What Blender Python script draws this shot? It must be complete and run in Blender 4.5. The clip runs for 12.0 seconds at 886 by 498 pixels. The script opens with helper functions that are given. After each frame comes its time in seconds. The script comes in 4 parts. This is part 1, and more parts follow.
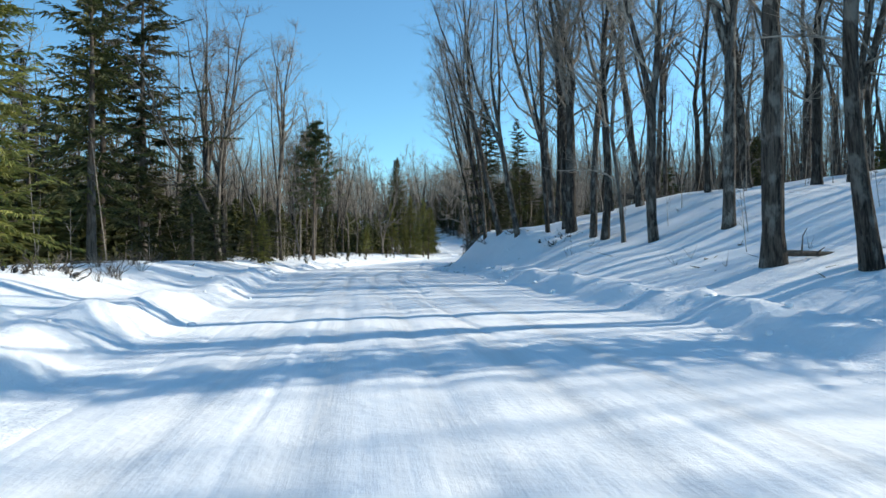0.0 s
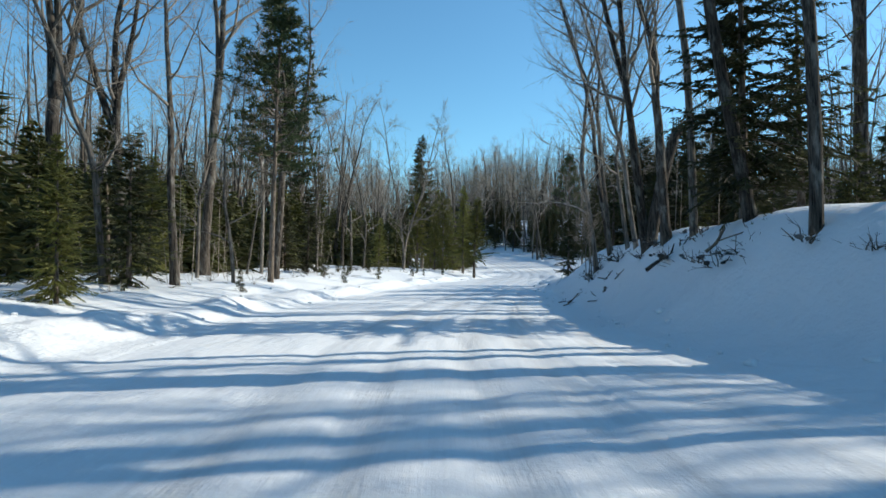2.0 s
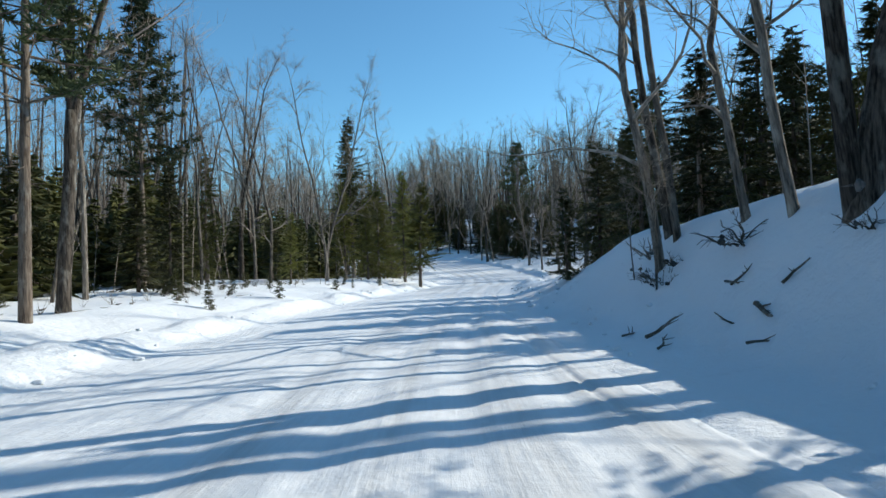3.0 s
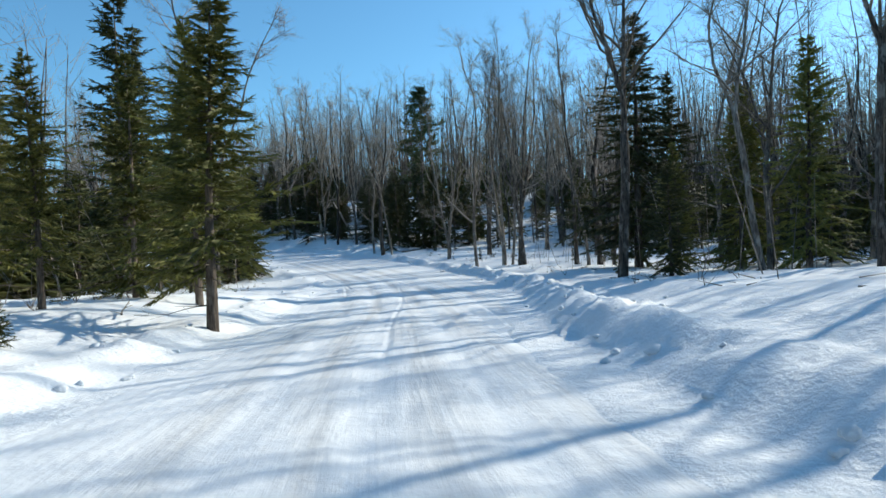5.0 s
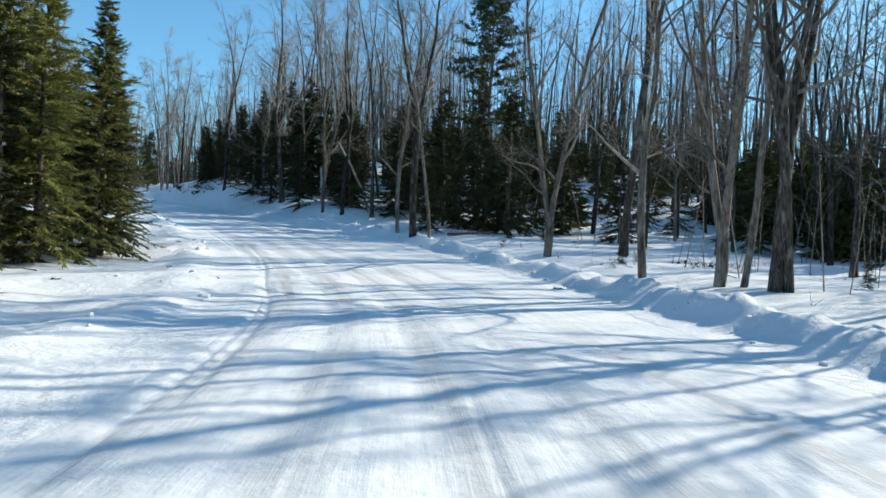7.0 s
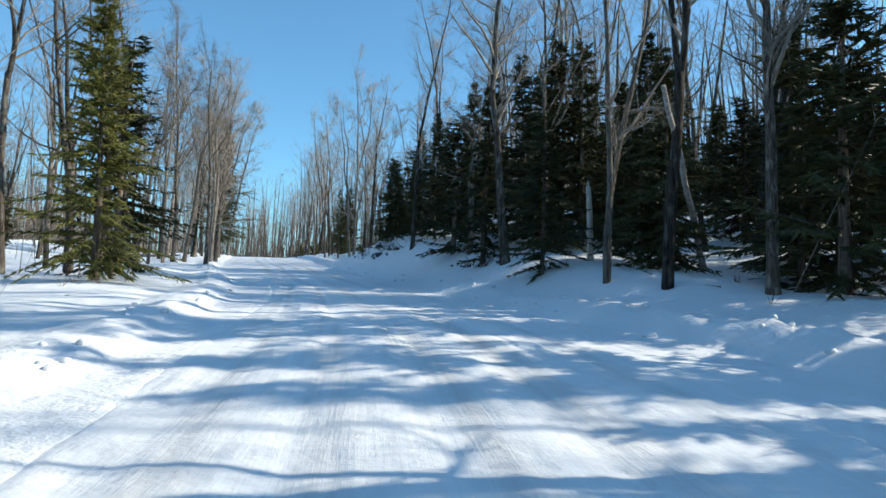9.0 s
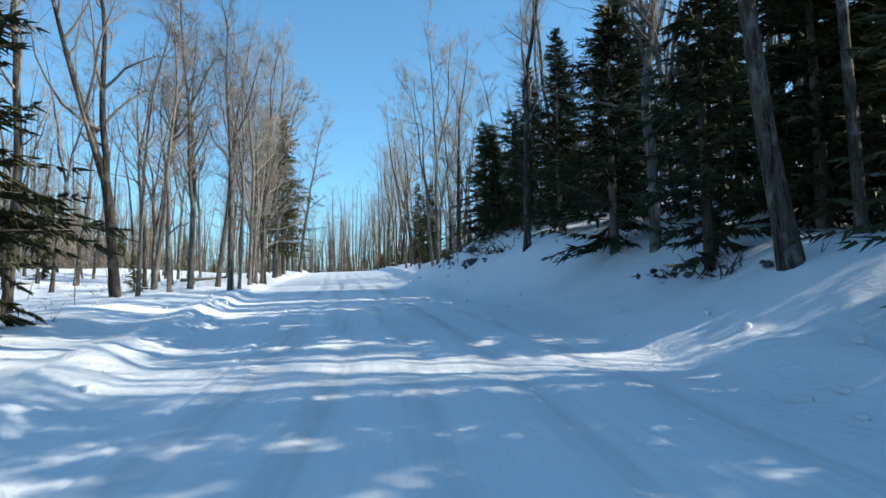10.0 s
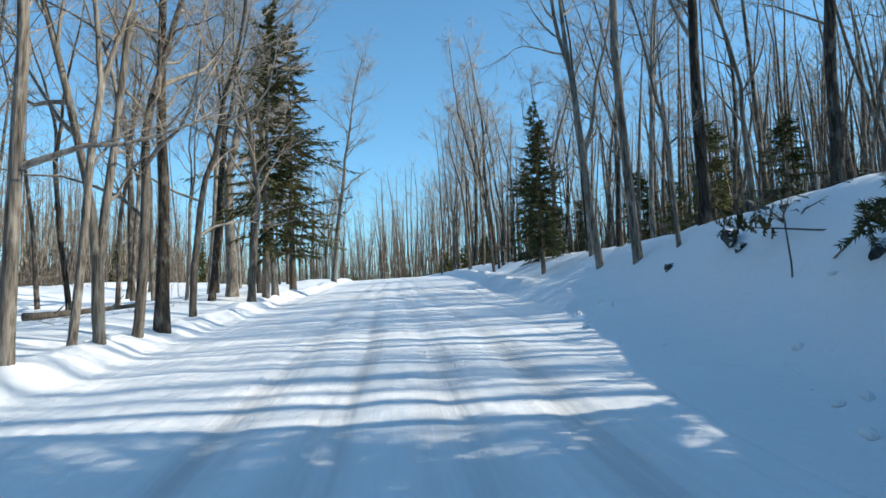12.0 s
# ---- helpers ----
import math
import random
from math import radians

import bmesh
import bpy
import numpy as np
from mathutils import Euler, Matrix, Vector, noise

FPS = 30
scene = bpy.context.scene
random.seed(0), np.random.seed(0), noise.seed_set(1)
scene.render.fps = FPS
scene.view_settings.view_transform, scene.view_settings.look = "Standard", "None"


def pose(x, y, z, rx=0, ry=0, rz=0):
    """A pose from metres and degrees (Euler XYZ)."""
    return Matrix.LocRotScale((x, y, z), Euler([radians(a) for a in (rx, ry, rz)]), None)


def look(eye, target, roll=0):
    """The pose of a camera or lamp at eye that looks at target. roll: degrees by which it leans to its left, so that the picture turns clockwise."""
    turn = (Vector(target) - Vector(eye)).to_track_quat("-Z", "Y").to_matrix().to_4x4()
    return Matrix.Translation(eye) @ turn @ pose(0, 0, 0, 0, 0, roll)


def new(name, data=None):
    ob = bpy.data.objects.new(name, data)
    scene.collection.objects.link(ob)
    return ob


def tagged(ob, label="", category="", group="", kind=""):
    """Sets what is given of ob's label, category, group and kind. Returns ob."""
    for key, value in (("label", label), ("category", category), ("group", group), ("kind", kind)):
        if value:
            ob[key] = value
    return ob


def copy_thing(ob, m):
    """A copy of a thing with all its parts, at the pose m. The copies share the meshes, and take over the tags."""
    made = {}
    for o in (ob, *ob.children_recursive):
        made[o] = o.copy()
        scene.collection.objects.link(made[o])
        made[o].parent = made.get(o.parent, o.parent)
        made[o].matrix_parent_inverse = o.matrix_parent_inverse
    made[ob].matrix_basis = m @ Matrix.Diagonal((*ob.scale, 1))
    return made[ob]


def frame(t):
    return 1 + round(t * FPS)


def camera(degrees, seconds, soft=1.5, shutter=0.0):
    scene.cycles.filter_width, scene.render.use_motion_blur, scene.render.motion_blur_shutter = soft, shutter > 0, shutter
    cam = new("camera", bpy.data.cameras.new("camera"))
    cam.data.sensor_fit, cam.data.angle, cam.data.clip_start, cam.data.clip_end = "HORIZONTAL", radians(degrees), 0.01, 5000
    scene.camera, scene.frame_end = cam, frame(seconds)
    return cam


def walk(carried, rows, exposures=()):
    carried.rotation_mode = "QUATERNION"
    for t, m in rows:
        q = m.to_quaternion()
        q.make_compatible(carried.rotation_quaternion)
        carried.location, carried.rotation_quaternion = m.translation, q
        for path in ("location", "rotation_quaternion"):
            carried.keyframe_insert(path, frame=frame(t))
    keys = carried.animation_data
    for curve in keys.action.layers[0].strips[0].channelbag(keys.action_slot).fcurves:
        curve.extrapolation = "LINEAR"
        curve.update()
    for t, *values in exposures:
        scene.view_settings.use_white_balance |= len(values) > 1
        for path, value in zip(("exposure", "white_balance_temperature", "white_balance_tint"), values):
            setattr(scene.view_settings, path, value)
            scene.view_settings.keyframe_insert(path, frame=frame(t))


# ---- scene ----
# ---------------------------------------------------------------- camera
cam = camera(72.0, 12.0, soft=1.6)
PATH = [
    (0.0, pose(-0.000, -0.000, -0.000, 89.249, 0.374, 0.000)),
    (0.5, pose(-0.946, 7.396, -0.110, 90.336, 0.416, 0.937)),
    (1.0, pose(-2.038, 14.422, -0.220, 91.098, -0.500, 0.616)),
    (1.5, pose(-2.920, 21.123, -0.258, 91.934, -0.487, 2.041)),
    (2.0, pose(-3.692, 27.423, -0.337, 90.429, -0.617, 0.881)),
    (2.5, pose(-3.822, 32.824, -0.454, 91.097, 0.459, -1.989)),
    (3.0, pose(-3.812, 39.298, -0.614, 90.978, 2.057, -5.031)),
    (3.5, pose(-3.297, 45.826, -0.795, 91.250, 3.559, -7.836)),
    (3.7, pose(-2.986, 48.480, -0.849, 91.351, 3.969, -9.077)),
    (5.3, pose(-0.259, 69.022, -1.036, 89.496, 2.148, -17.353)),
    (5.5, pose(0.175, 71.374, -1.064, 89.021, 0.981, -17.497)),
    (6.0, pose(1.475, 77.104, -1.168, 89.146, -1.368, -17.220)),
    (6.5, pose(2.671, 82.880, -1.309, 88.871, -1.651, -16.356)),
    (7.0, pose(3.682, 88.817, -1.360, 89.503, -2.277, -13.185)),
    (7.5, pose(4.669, 94.443, -1.383, 90.794, -3.547, -6.176)),
    (7.7, pose(5.008, 96.571, -1.356, 91.422, -3.775, -2.732)),
    (9.3, pose(2.106, 115.795, -0.105, 95.635, -1.788, 9.272)),
    (9.5, pose(1.563, 118.086, 0.106, 95.609, -1.440, 11.176)),
    (10.0, pose(-0.076, 123.609, 0.535, 95.640, 0.600, 15.609)),
    (10.5, pose(-2.202, 129.519, 0.992, 95.867, 1.982, 19.224)),
    (11.0, pose(-4.557, 135.007, 1.490, 96.074, 2.301, 21.006)),
    (11.5, pose(-7.106, 140.144, 1.893, 96.215, 2.175, 21.262)),
    (12.0, pose(-9.722, 145.250, 2.330, 95.863, 2.047, 20.901)),
]
walk(cam, PATH, exposures=[(0.0, 0.15, 6800, 6), (1.5, -0.02, 6800, 5), (2.5, -0.06, 6600, 5), (3.5, -0.15, 6500, 5), (5.5, 0.08, 6700, 4), (6.2, 0.13, 6800, 4), (7.5, 0.2, 6900, 5), (9.5, 0.34, 6900, 6), (10.5, 0.42, 6750, 6), (12.0, 0.3, 6950, 6)])

# ---------------------------------------------------------------- light: low winter sun from the right of the road
SUN_AZ, SUN_EL = radians(15), radians(31)
world = bpy.data.worlds.new("winter_sky")
scene.world = world
world.use_nodes = True
wn = world.node_tree
sky = wn.nodes.new("ShaderNodeTexSky")
sky.sky_type, sky.sun_disc = "NISHITA", False
sky.sun_elevation, sky.sun_rotation = SUN_EL, radians(90) - SUN_AZ
sky.altitude, sky.air_density, sky.dust_density, sky.ozone_density = 400, 1.0, 0.5, 4.0
# the clear, deep blue of cold dry air
blue = wn.nodes.new("ShaderNodeMix")
blue.data_type, blue.blend_type = "RGBA", "MULTIPLY"
blue.inputs[0].default_value = 1.0
blue.inputs[7].default_value = (0.93, 1.38, 1.44, 1)
wn.links.new(sky.outputs[0], blue.inputs[6])
wn.links.new(blue.outputs[2], wn.nodes["Background"].inputs[0])
wn.nodes["Background"].inputs[1].default_value = 0.135
sun = new("sun", bpy.data.lights.new("sun", "SUN"))
sun.data.energy, sun.data.angle, sun.data.color = 5.0, radians(0.53), (1.0, 0.94, 0.85)
sun.matrix_world = look((math.cos(SUN_AZ) * 80, math.sin(SUN_AZ) * 80, 80 * math.tan(SUN_EL)), (0, 0, 0))


# ---------------------------------------------------------------- materials
def material(name, rough=0.8, spec=0.3):
    m = bpy.data.materials.new(name)
    m.use_nodes = True
    n = m.node_tree
    b = n.nodes["Principled BSDF"]
    b.inputs["Roughness"].default_value = rough
    b.inputs["Specular IOR Level"].default_value = spec
    return m, n, b


def add(n, kind, **values):
    node = n.nodes.new(kind)
    for key, v in values.items():
        node.inputs[key.replace("_", " ")].default_value = v
    return node


def noise_at(n, scale, detail=4.0, rough=0.55, coord="Object", stretch=None):
    tc = n.nodes.new("ShaderNodeTexCoord")
    src = tc.outputs[coord]
    if stretch:
        mp = n.nodes.new("ShaderNodeMapping")
        mp.inputs["Scale"].default_value = stretch
        n.links.new(src, mp.inputs[0])
        src = mp.outputs[0]
    t = add(n, "ShaderNodeTexNoise", Scale=scale, Detail=detail, Roughness=rough)
    n.links.new(src, t.inputs["Vector"])
    return t.outputs["Fac"]


def ramp(n, fac, stops):
    r = n.nodes.new("ShaderNodeValToRGB")
    e = r.color_ramp.elements
    while len(e) < len(stops):
        e.new(0.5)
    for k, (p, c) in zip(e, stops):
        k.position, k.color = p, (*c, 1)
    n.links.new(fac, r.inputs[0])
    return r.outputs[0]


def mix(n, fac, a, b, how="MIX"):
    m = n.nodes.new("ShaderNodeMix")
    m.data_type, m.blend_type = "RGBA", how
    for sock, v in ((m.inputs[0], fac), (m.inputs[6], a), (m.inputs[7], b)):
        if hasattr(v, "links"):
            n.links.new(v, sock)
        else:
            sock.default_value = v if isinstance(v, (int, float)) else (*v, 1)
    return m.outputs[2]


def maths(n, how, a, b=0.0, clamp=False):
    m = n.nodes.new("ShaderNodeMath")
    m.operation, m.use_clamp = how, clamp
    for sock, v in zip(m.inputs, (a, b)):
        if hasattr(v, "links"):
            n.links.new(v, sock)
        else:
            sock.default_value = v
    return m.outputs[0]


def bump(n, b, height, strength, distance):
    k = add(n, "ShaderNodeBump", Strength=strength, Distance=distance)
    n.links.new(height, k.inputs["Height"])
    n.links.new(k.outputs[0], b.inputs["Normal"])


def snow_material():
    m, n, b = material("snow", 0.75, 0.2)
    grain, swell, speck = noise_at(n, 7, 6), noise_at(n, 0.35, 4), noise_at(n, 1.6, 8, 0.7)
    c = mix(n, swell, (0.84, 0.86, 0.88), (0.9, 0.91, 0.92))
    dirt = ramp(n, speck, [(0.62, (0, 0, 0)), (0.76, (1, 1, 1))])
    c = mix(n, maths(n, "MULTIPLY", dirt, 0.18), c, (0.45, 0.4, 0.34))
    n.links.new(c, b.inputs["Base Color"])
    h = maths(n, "ADD", grain, maths(n, "MULTIPLY", speck, 2.0))
    bump(n, b, h, 0.45, 0.08)
    b.inputs["Subsurface Weight"].default_value = 0.0
    return m


def road_material():
    """Packed snow with grey-brown wheel tracks; u across the road and v along it, in metres."""
    m, n, b = material("packed_snow", 0.72, 0.2)
    uv = n.nodes.new("ShaderNodeUVMap")
    sep = n.nodes.new("ShaderNodeSeparateXYZ")
    n.links.new(uv.outputs[0], sep.inputs[0])
    u = sep.outputs[0]
    drift = maths(n, "MULTIPLY", maths(n, "SUBTRACT", noise_at(n, 0.05, 2), 0.5), 1.6)
    uu = maths(n, "ADD", u, drift)
    worn = None
    for at, wide in ((-1.55, 0.3), (-0.55, 0.24), (0.5, 0.28), (1.5, 0.3), (2.7, 0.2)):
        k = maths(n, "DIVIDE", maths(n, "SUBTRACT", uu, at), wide)
        k = maths(n, "EXPONENT", maths(n, "MULTIPLY", maths(n, "MULTIPLY", k, k), -1.0))
        worn = k if worn is None else maths(n, "MAXIMUM", worn, k)
    along = noise_at(n, 1.0, 5, 0.6, "UV", (3.0, 0.12, 1))
    streak = noise_at(n, 1.0, 6, 0.7, "UV", (11.0, 0.5, 1))
    patch = noise_at(n, 0.09, 3)
    worn = maths(n, "MULTIPLY", worn, ramp(n, along, [(0.38, (0.15, 0.15, 0.15)), (0.62, (1, 1, 1))]))
    worn = maths(n, "MULTIPLY", worn, ramp(n, patch, [(0.35, (0.3, 0.3, 0.3)), (0.6, (1, 1, 1))]))
    swell = noise_at(n, 0.35, 4)
    c = mix(n, swell, (0.84, 0.86, 0.88), (0.9, 0.91, 0.92))
    c = mix(n, maths(n, "MULTIPLY", ramp(n, streak, [(0.48, (0, 0, 0)), (0.68, (1, 1, 1))]), 0.16), c, (0.6, 0.58, 0.56))
    c = mix(n, maths(n, "MULTIPLY", worn, 0.5), c, (0.38, 0.35, 0.32))
    fleck = ramp(n, noise_at(n, 5, 8, 0.75), [(0.64, (0, 0, 0)), (0.74, (1, 1, 1))])
    c = mix(n, maths(n, "MULTIPLY", fleck, 0.25), c, (0.35, 0.3, 0.25))
    n.links.new(c, b.inputs["Base Color"])
    h = maths(n, "ADD", maths(n, "MULTIPLY", streak, 0.5), noise_at(n, 7, 6))
    h = maths(n, "SUBTRACT", h, maths(n, "MULTIPLY", worn, 0.6))
    bump(n, b, h, 0.4, 0.04)
    return m


def bark_material(name, dark, light, lichen=0.3):
    m, n, b = material(name, 0.9, 0.15)
    oi = n.nodes.new("ShaderNodeObjectInfo")
    g = maths(n, "ADD", maths(n, "MULTIPLY", noise_at(n, 9, 6, 0.65, "Object", (1, 1, 0.16)), 0.5), maths(n, "MULTIPLY", noise_at(n, 30, 4, 0.6, "Object", (1, 1, 0.09)), 0.5))
    c = mix(n, ramp(n, g, [(0.4, (0, 0, 0)), (0.58, (1, 1, 1))]), dark, light)
    pale = ramp(n, noise_at(n, 4, 5, 0.6, "Object", (1, 1, 0.45)), [(0.52, (0, 0, 0)), (0.64, (1, 1, 1))])
    c = mix(n, maths(n, "MULTIPLY", pale, lichen), c, (0.42, 0.4, 0.35))
    v = maths(n, "ADD", maths(n, "MULTIPLY", oi.outputs["Random"], 0.9), 0.55)
    c = mix(n, 1.0, c, v, "MULTIPLY")
    n.links.new(c, b.inputs["Base Color"])
    bump(n, b, g, 0.9, 0.06)
    return m


def needle_material(name, a, b2):
    m, n, b = material(name, 0.6, 0.25)
    oi = n.nodes.new("ShaderNodeObjectInfo")
    geo = n.nodes.new("ShaderNodeNewGeometry")
    c = mix(n, geo.outputs["Random Per Island"], a, b2)
    c = mix(n, maths(n, "MULTIPLY", noise_at(n, 0.6, 3), 0.45), c, (0.1, 0.08, 0.03))
    v = maths(n, "ADD", maths(n, "MULTIPLY", oi.outputs["Random"], 0.6), 0.7)
    c = mix(n, 1.0, c, v, "MULTIPLY")
    n.links.new(c, b.inputs["Base Color"])
    # thin needles let some sunlight through
    t = n.nodes.new("ShaderNodeBsdfTranslucent")
    n.links.new(mix(n, 1.0, c, (1.4, 1.4, 0.75), "MULTIPLY"), t.inputs[0])
    s = add(n, "ShaderNodeMixShader", Fac=0.3)
    n.links.new(b.outputs[0], s.inputs[1])
    n.links.new(t.outputs[0], s.inputs[2])
    n.links.new(s.outputs[0], n.nodes["Material Output"].inputs[0])
    return m


def ledge_material():
    """Dark split rock with snow lying on its flat tops."""
    m, n, b = material("snowy_rock", 0.85, 0.25)
    g = noise_at(n, 6, 7, 0.7)
    c = mix(n, ramp(n, g, [(0.35, (0, 0, 0)), (0.7, (1, 1, 1))]), (0.025, 0.025, 0.027), (0.12, 0.115, 0.11))
    geo = n.nodes.new("ShaderNodeNewGeometry")
    sep = n.nodes.new("ShaderNodeSeparateXYZ")
    n.links.new(geo.outputs["Normal"], sep.inputs[0])
    lie = maths(n, "ADD", sep.outputs[2], maths(n, "MULTIPLY", noise_at(n, 3, 5), 0.5))
    c = mix(n, ramp(n, lie, [(0.72, (0, 0, 0)), (0.84, (1, 1, 1))]), c, (0.86, 0.87, 0.89))
    n.links.new(c, b.inputs["Base Color"])
    bump(n, b, g, 0.7, 0.05)
    return m


SNOW = snow_material()
PACKED = road_material()
BARK = bark_material("grey_bark", (0.014, 0.0115, 0.0095), (0.105, 0.087, 0.071), 0.32)
YOUNG_BARK = bark_material("smooth_young_bark", (0.05, 0.043, 0.036), (0.22, 0.19, 0.158), 0.4)
TWIG = bark_material("twig_bark", (0.14, 0.118, 0.095), (0.34, 0.292, 0.242), 0.25)
PINE_BARK = bark_material("conifer_bark", (0.07, 0.052, 0.04), (0.2, 0.16, 0.125))
PALE = bark_material("bleached_wood", (0.3, 0.26, 0.22), (0.55, 0.5, 0.44), 0.1)
DEAD = bark_material("dead_wood", (0.06, 0.05, 0.04), (0.17, 0.14, 0.11))
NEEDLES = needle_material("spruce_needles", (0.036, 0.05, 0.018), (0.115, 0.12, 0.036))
# sunlit copy of the needles: sun on the left-hand trees mixed in
SUNLIT_NEEDLES = needle_material("yellow_spruce_needles", (0.13, 0.15, 0.04), (0.32, 0.31, 0.085))
# shaded copy of the needles: the bank's shade put into the colour
SHADED_NEEDLES = needle_material("hemlock_needles", (0.026, 0.037, 0.018), (0.08, 0.088, 0.036))
PINE_NEEDLES = needle_material("pine_needles", (0.03, 0.06, 0.028), (0.085, 0.115, 0.05))
RUST = needle_material("dry_leaves", (0.3, 0.14, 0.05), (0.42, 0.22, 0.09))
ROCK = bark_material("dark_rock", (0.03, 0.03, 0.032), (0.13, 0.125, 0.12), 0.1)
LEDGE = ledge_material()


# ---------------------------------------------------------------- the lie of the land
PY = np.array([-60, 0, 7.4, 14.42, 21.12, 27.42, 32.82, 39.3, 45.83, 48.48, 69.02, 71.37, 77.1, 82.88, 88.82, 94.44, 96.57, 102, 109, 115.79, 118.09, 123.61, 129.52, 135.01, 140.14, 145.25, 165, 204, 217, 300, 600])
PX = np.array([7.68, 0, -0.95, -2.04, -2.92, -3.69, -3.82, -3.81, -3.3, -2.99, -0.26, 0.17, 1.48, 2.67, 3.68, 4.67, 5.01, 5.15, 3.86, 2.11, 1.56, -0.08, -2.2, -4.56, -7.11, -9.72, -19.16, -37.81, -44.5, -128, -430])
PZ = np.array([-0.95, -1.25, -1.36, -1.47, -1.51, -1.59, -1.7, -1.86, -2.05, -2.1, -2.29, -2.31, -2.42, -2.56, -2.61, -2.63, -2.61, -2.43, -1.96, -1.36, -1.14, -0.71, -0.26, 0.24, 0.64, 1.08, 2.76, 6.07, 6.63, 6.84, 6.33])
# road edges, to the left and right of the driven line
SY = np.array([-60, 0, 15, 25, 32, 40, 48, 57, 66, 73, 79, 85, 92, 100, 110, 118, 124, 130, 138, 150, 165, 190, 300])
EL = np.array([-3.2, -3, -2.7, -3.4, -4.9, -5.2, -5.2, -5, -4.4, -3.2, -2.9, -2.9, -2.8, -2.6, -2.5, -2.7, -2.8, -3, -4, -4.7, -4.7, -4.7, -4.7])
ER = np.array([5, 5.1, 5.3, 5, 4.5, 3.1, 2.5, 2, 2, 2.4, 3.2, 4.4, 4.9, 5.2, 5.6, 5.4, 4.4, 3.3, 3.1, 3.1, 4.1, 6, 6])
# how high the land stands over the road 4, 12 and 30 m out
R4 = np.array([0.75, 0.75, 0.8, 1.15, 2.3, 2.5, 2.55, 2.25, 1, 0.6, 0.4, 0.3, 0.3, 0.3, 0.25, 0.4, 0.7, 1.1, 1.7, 2.45, 1.4, 0.9, 0.7])
R12 = np.array([2.8, 2.8, 3.2, 3.8, 4.2, 2.9, 2.6, 2.2, 1.1, 0.6, 0.35, 0.25, 0.2, 0.2, 0.15, 0.3, 0.5, 1, 2.5, 4.4, 2.4, 1.2, 1])
R30 = np.array([7.5, 7.5, 7.5, 7, 6, 4.6, 3.6, 2.6, 1.6, 0.9, 0.5, 0.4, 0.3, 0.3, 0.3, 0.5, 1, 2.2, 3.8, 5.8, 4, 2, 1.5])
L4 = np.array([1, 1, 0.9, 0.8, 0.7, 0.65, 0.65, 0.6, 0.6, 0.6, 0.7, 0.7, 0.4, 0, -0.1, 0, 0.2, 0.3, 0.35, 0.4, 0.4, 0.4, 0.4])
L12 = np.array([0.9, 0.9, 0.8, 0.6, 0.6, 0.6, 0.65, 0.7, 0.8, 0.9, 0.95, 0.9, 0.6, 0.2, 0, 0, 0.1, 0.1, -0.1, 0, 0.1, 0.2, 0.2])
L30 = np.array([0.8, 0.8, 0.8, 0.8, 0.8, 0.9, 1, 1, 1, 1.1, 1.1, 1.2, 1.4, 1.6, 1.8, 1.4, 1.2, 1.1, 1.2, 1.6, 1.7, 1.5, 1])
BL = np.array([0.3, 0.3, 0.3, 0.25, 0.2, 0.2, 0.2, 0.2, 0.2, 0.22, 0.2, 0.15, 0.1, 0.08, 0.1, 0.15, 0.2, 0.2, 0.22, 0.25, 0.25, 0.3, 0.3])
BR = np.array([0.26, 0.26, 0.28, 0.28, 0.15, 0, 0, 0, 0.1, 0.3, 0.3, 0.3, 0.32, 0.34, 0.32, 0.3, 0.25, 0.1, 0, 0, 0.2, 0.4, 0.4])


def smooth(a):
    a = np.clip(a, 0, 1)
    return a * a * (3 - 2 * a)


def wave(x, y, size, seed):
    """Soft uneven relief, about -1 to 1, with swells about size metres long."""
    k = 6.283 / size
    s = 0
    for i in range(5):
        a = seed * 1.7 + i * 2.4
        f = k * (0.6 + 0.33 * i)
        s = s + np.sin(f * (x * math.cos(a) + y * math.sin(a)) + seed * 3.1 + i * 1.9 + 0.8 * np.sin(f * 0.43 * (x * math.sin(a) - y * math.cos(a)) + i)) / (1 + 0.5 * i)
    return s / 2.2


def road_x(y):
    y = np.asarray(y, float)
    return sum(np.interp(y + o, PY, PX) for o in (-4, -2, 0, 2, 4)) / 5


def road_z(y):
    k = np.zeros_like(y, dtype=float)
    for o in (-4, -2, 0, 2, 4):
        k = k + np.interp(y + o, PY, PZ)
    return k / 5


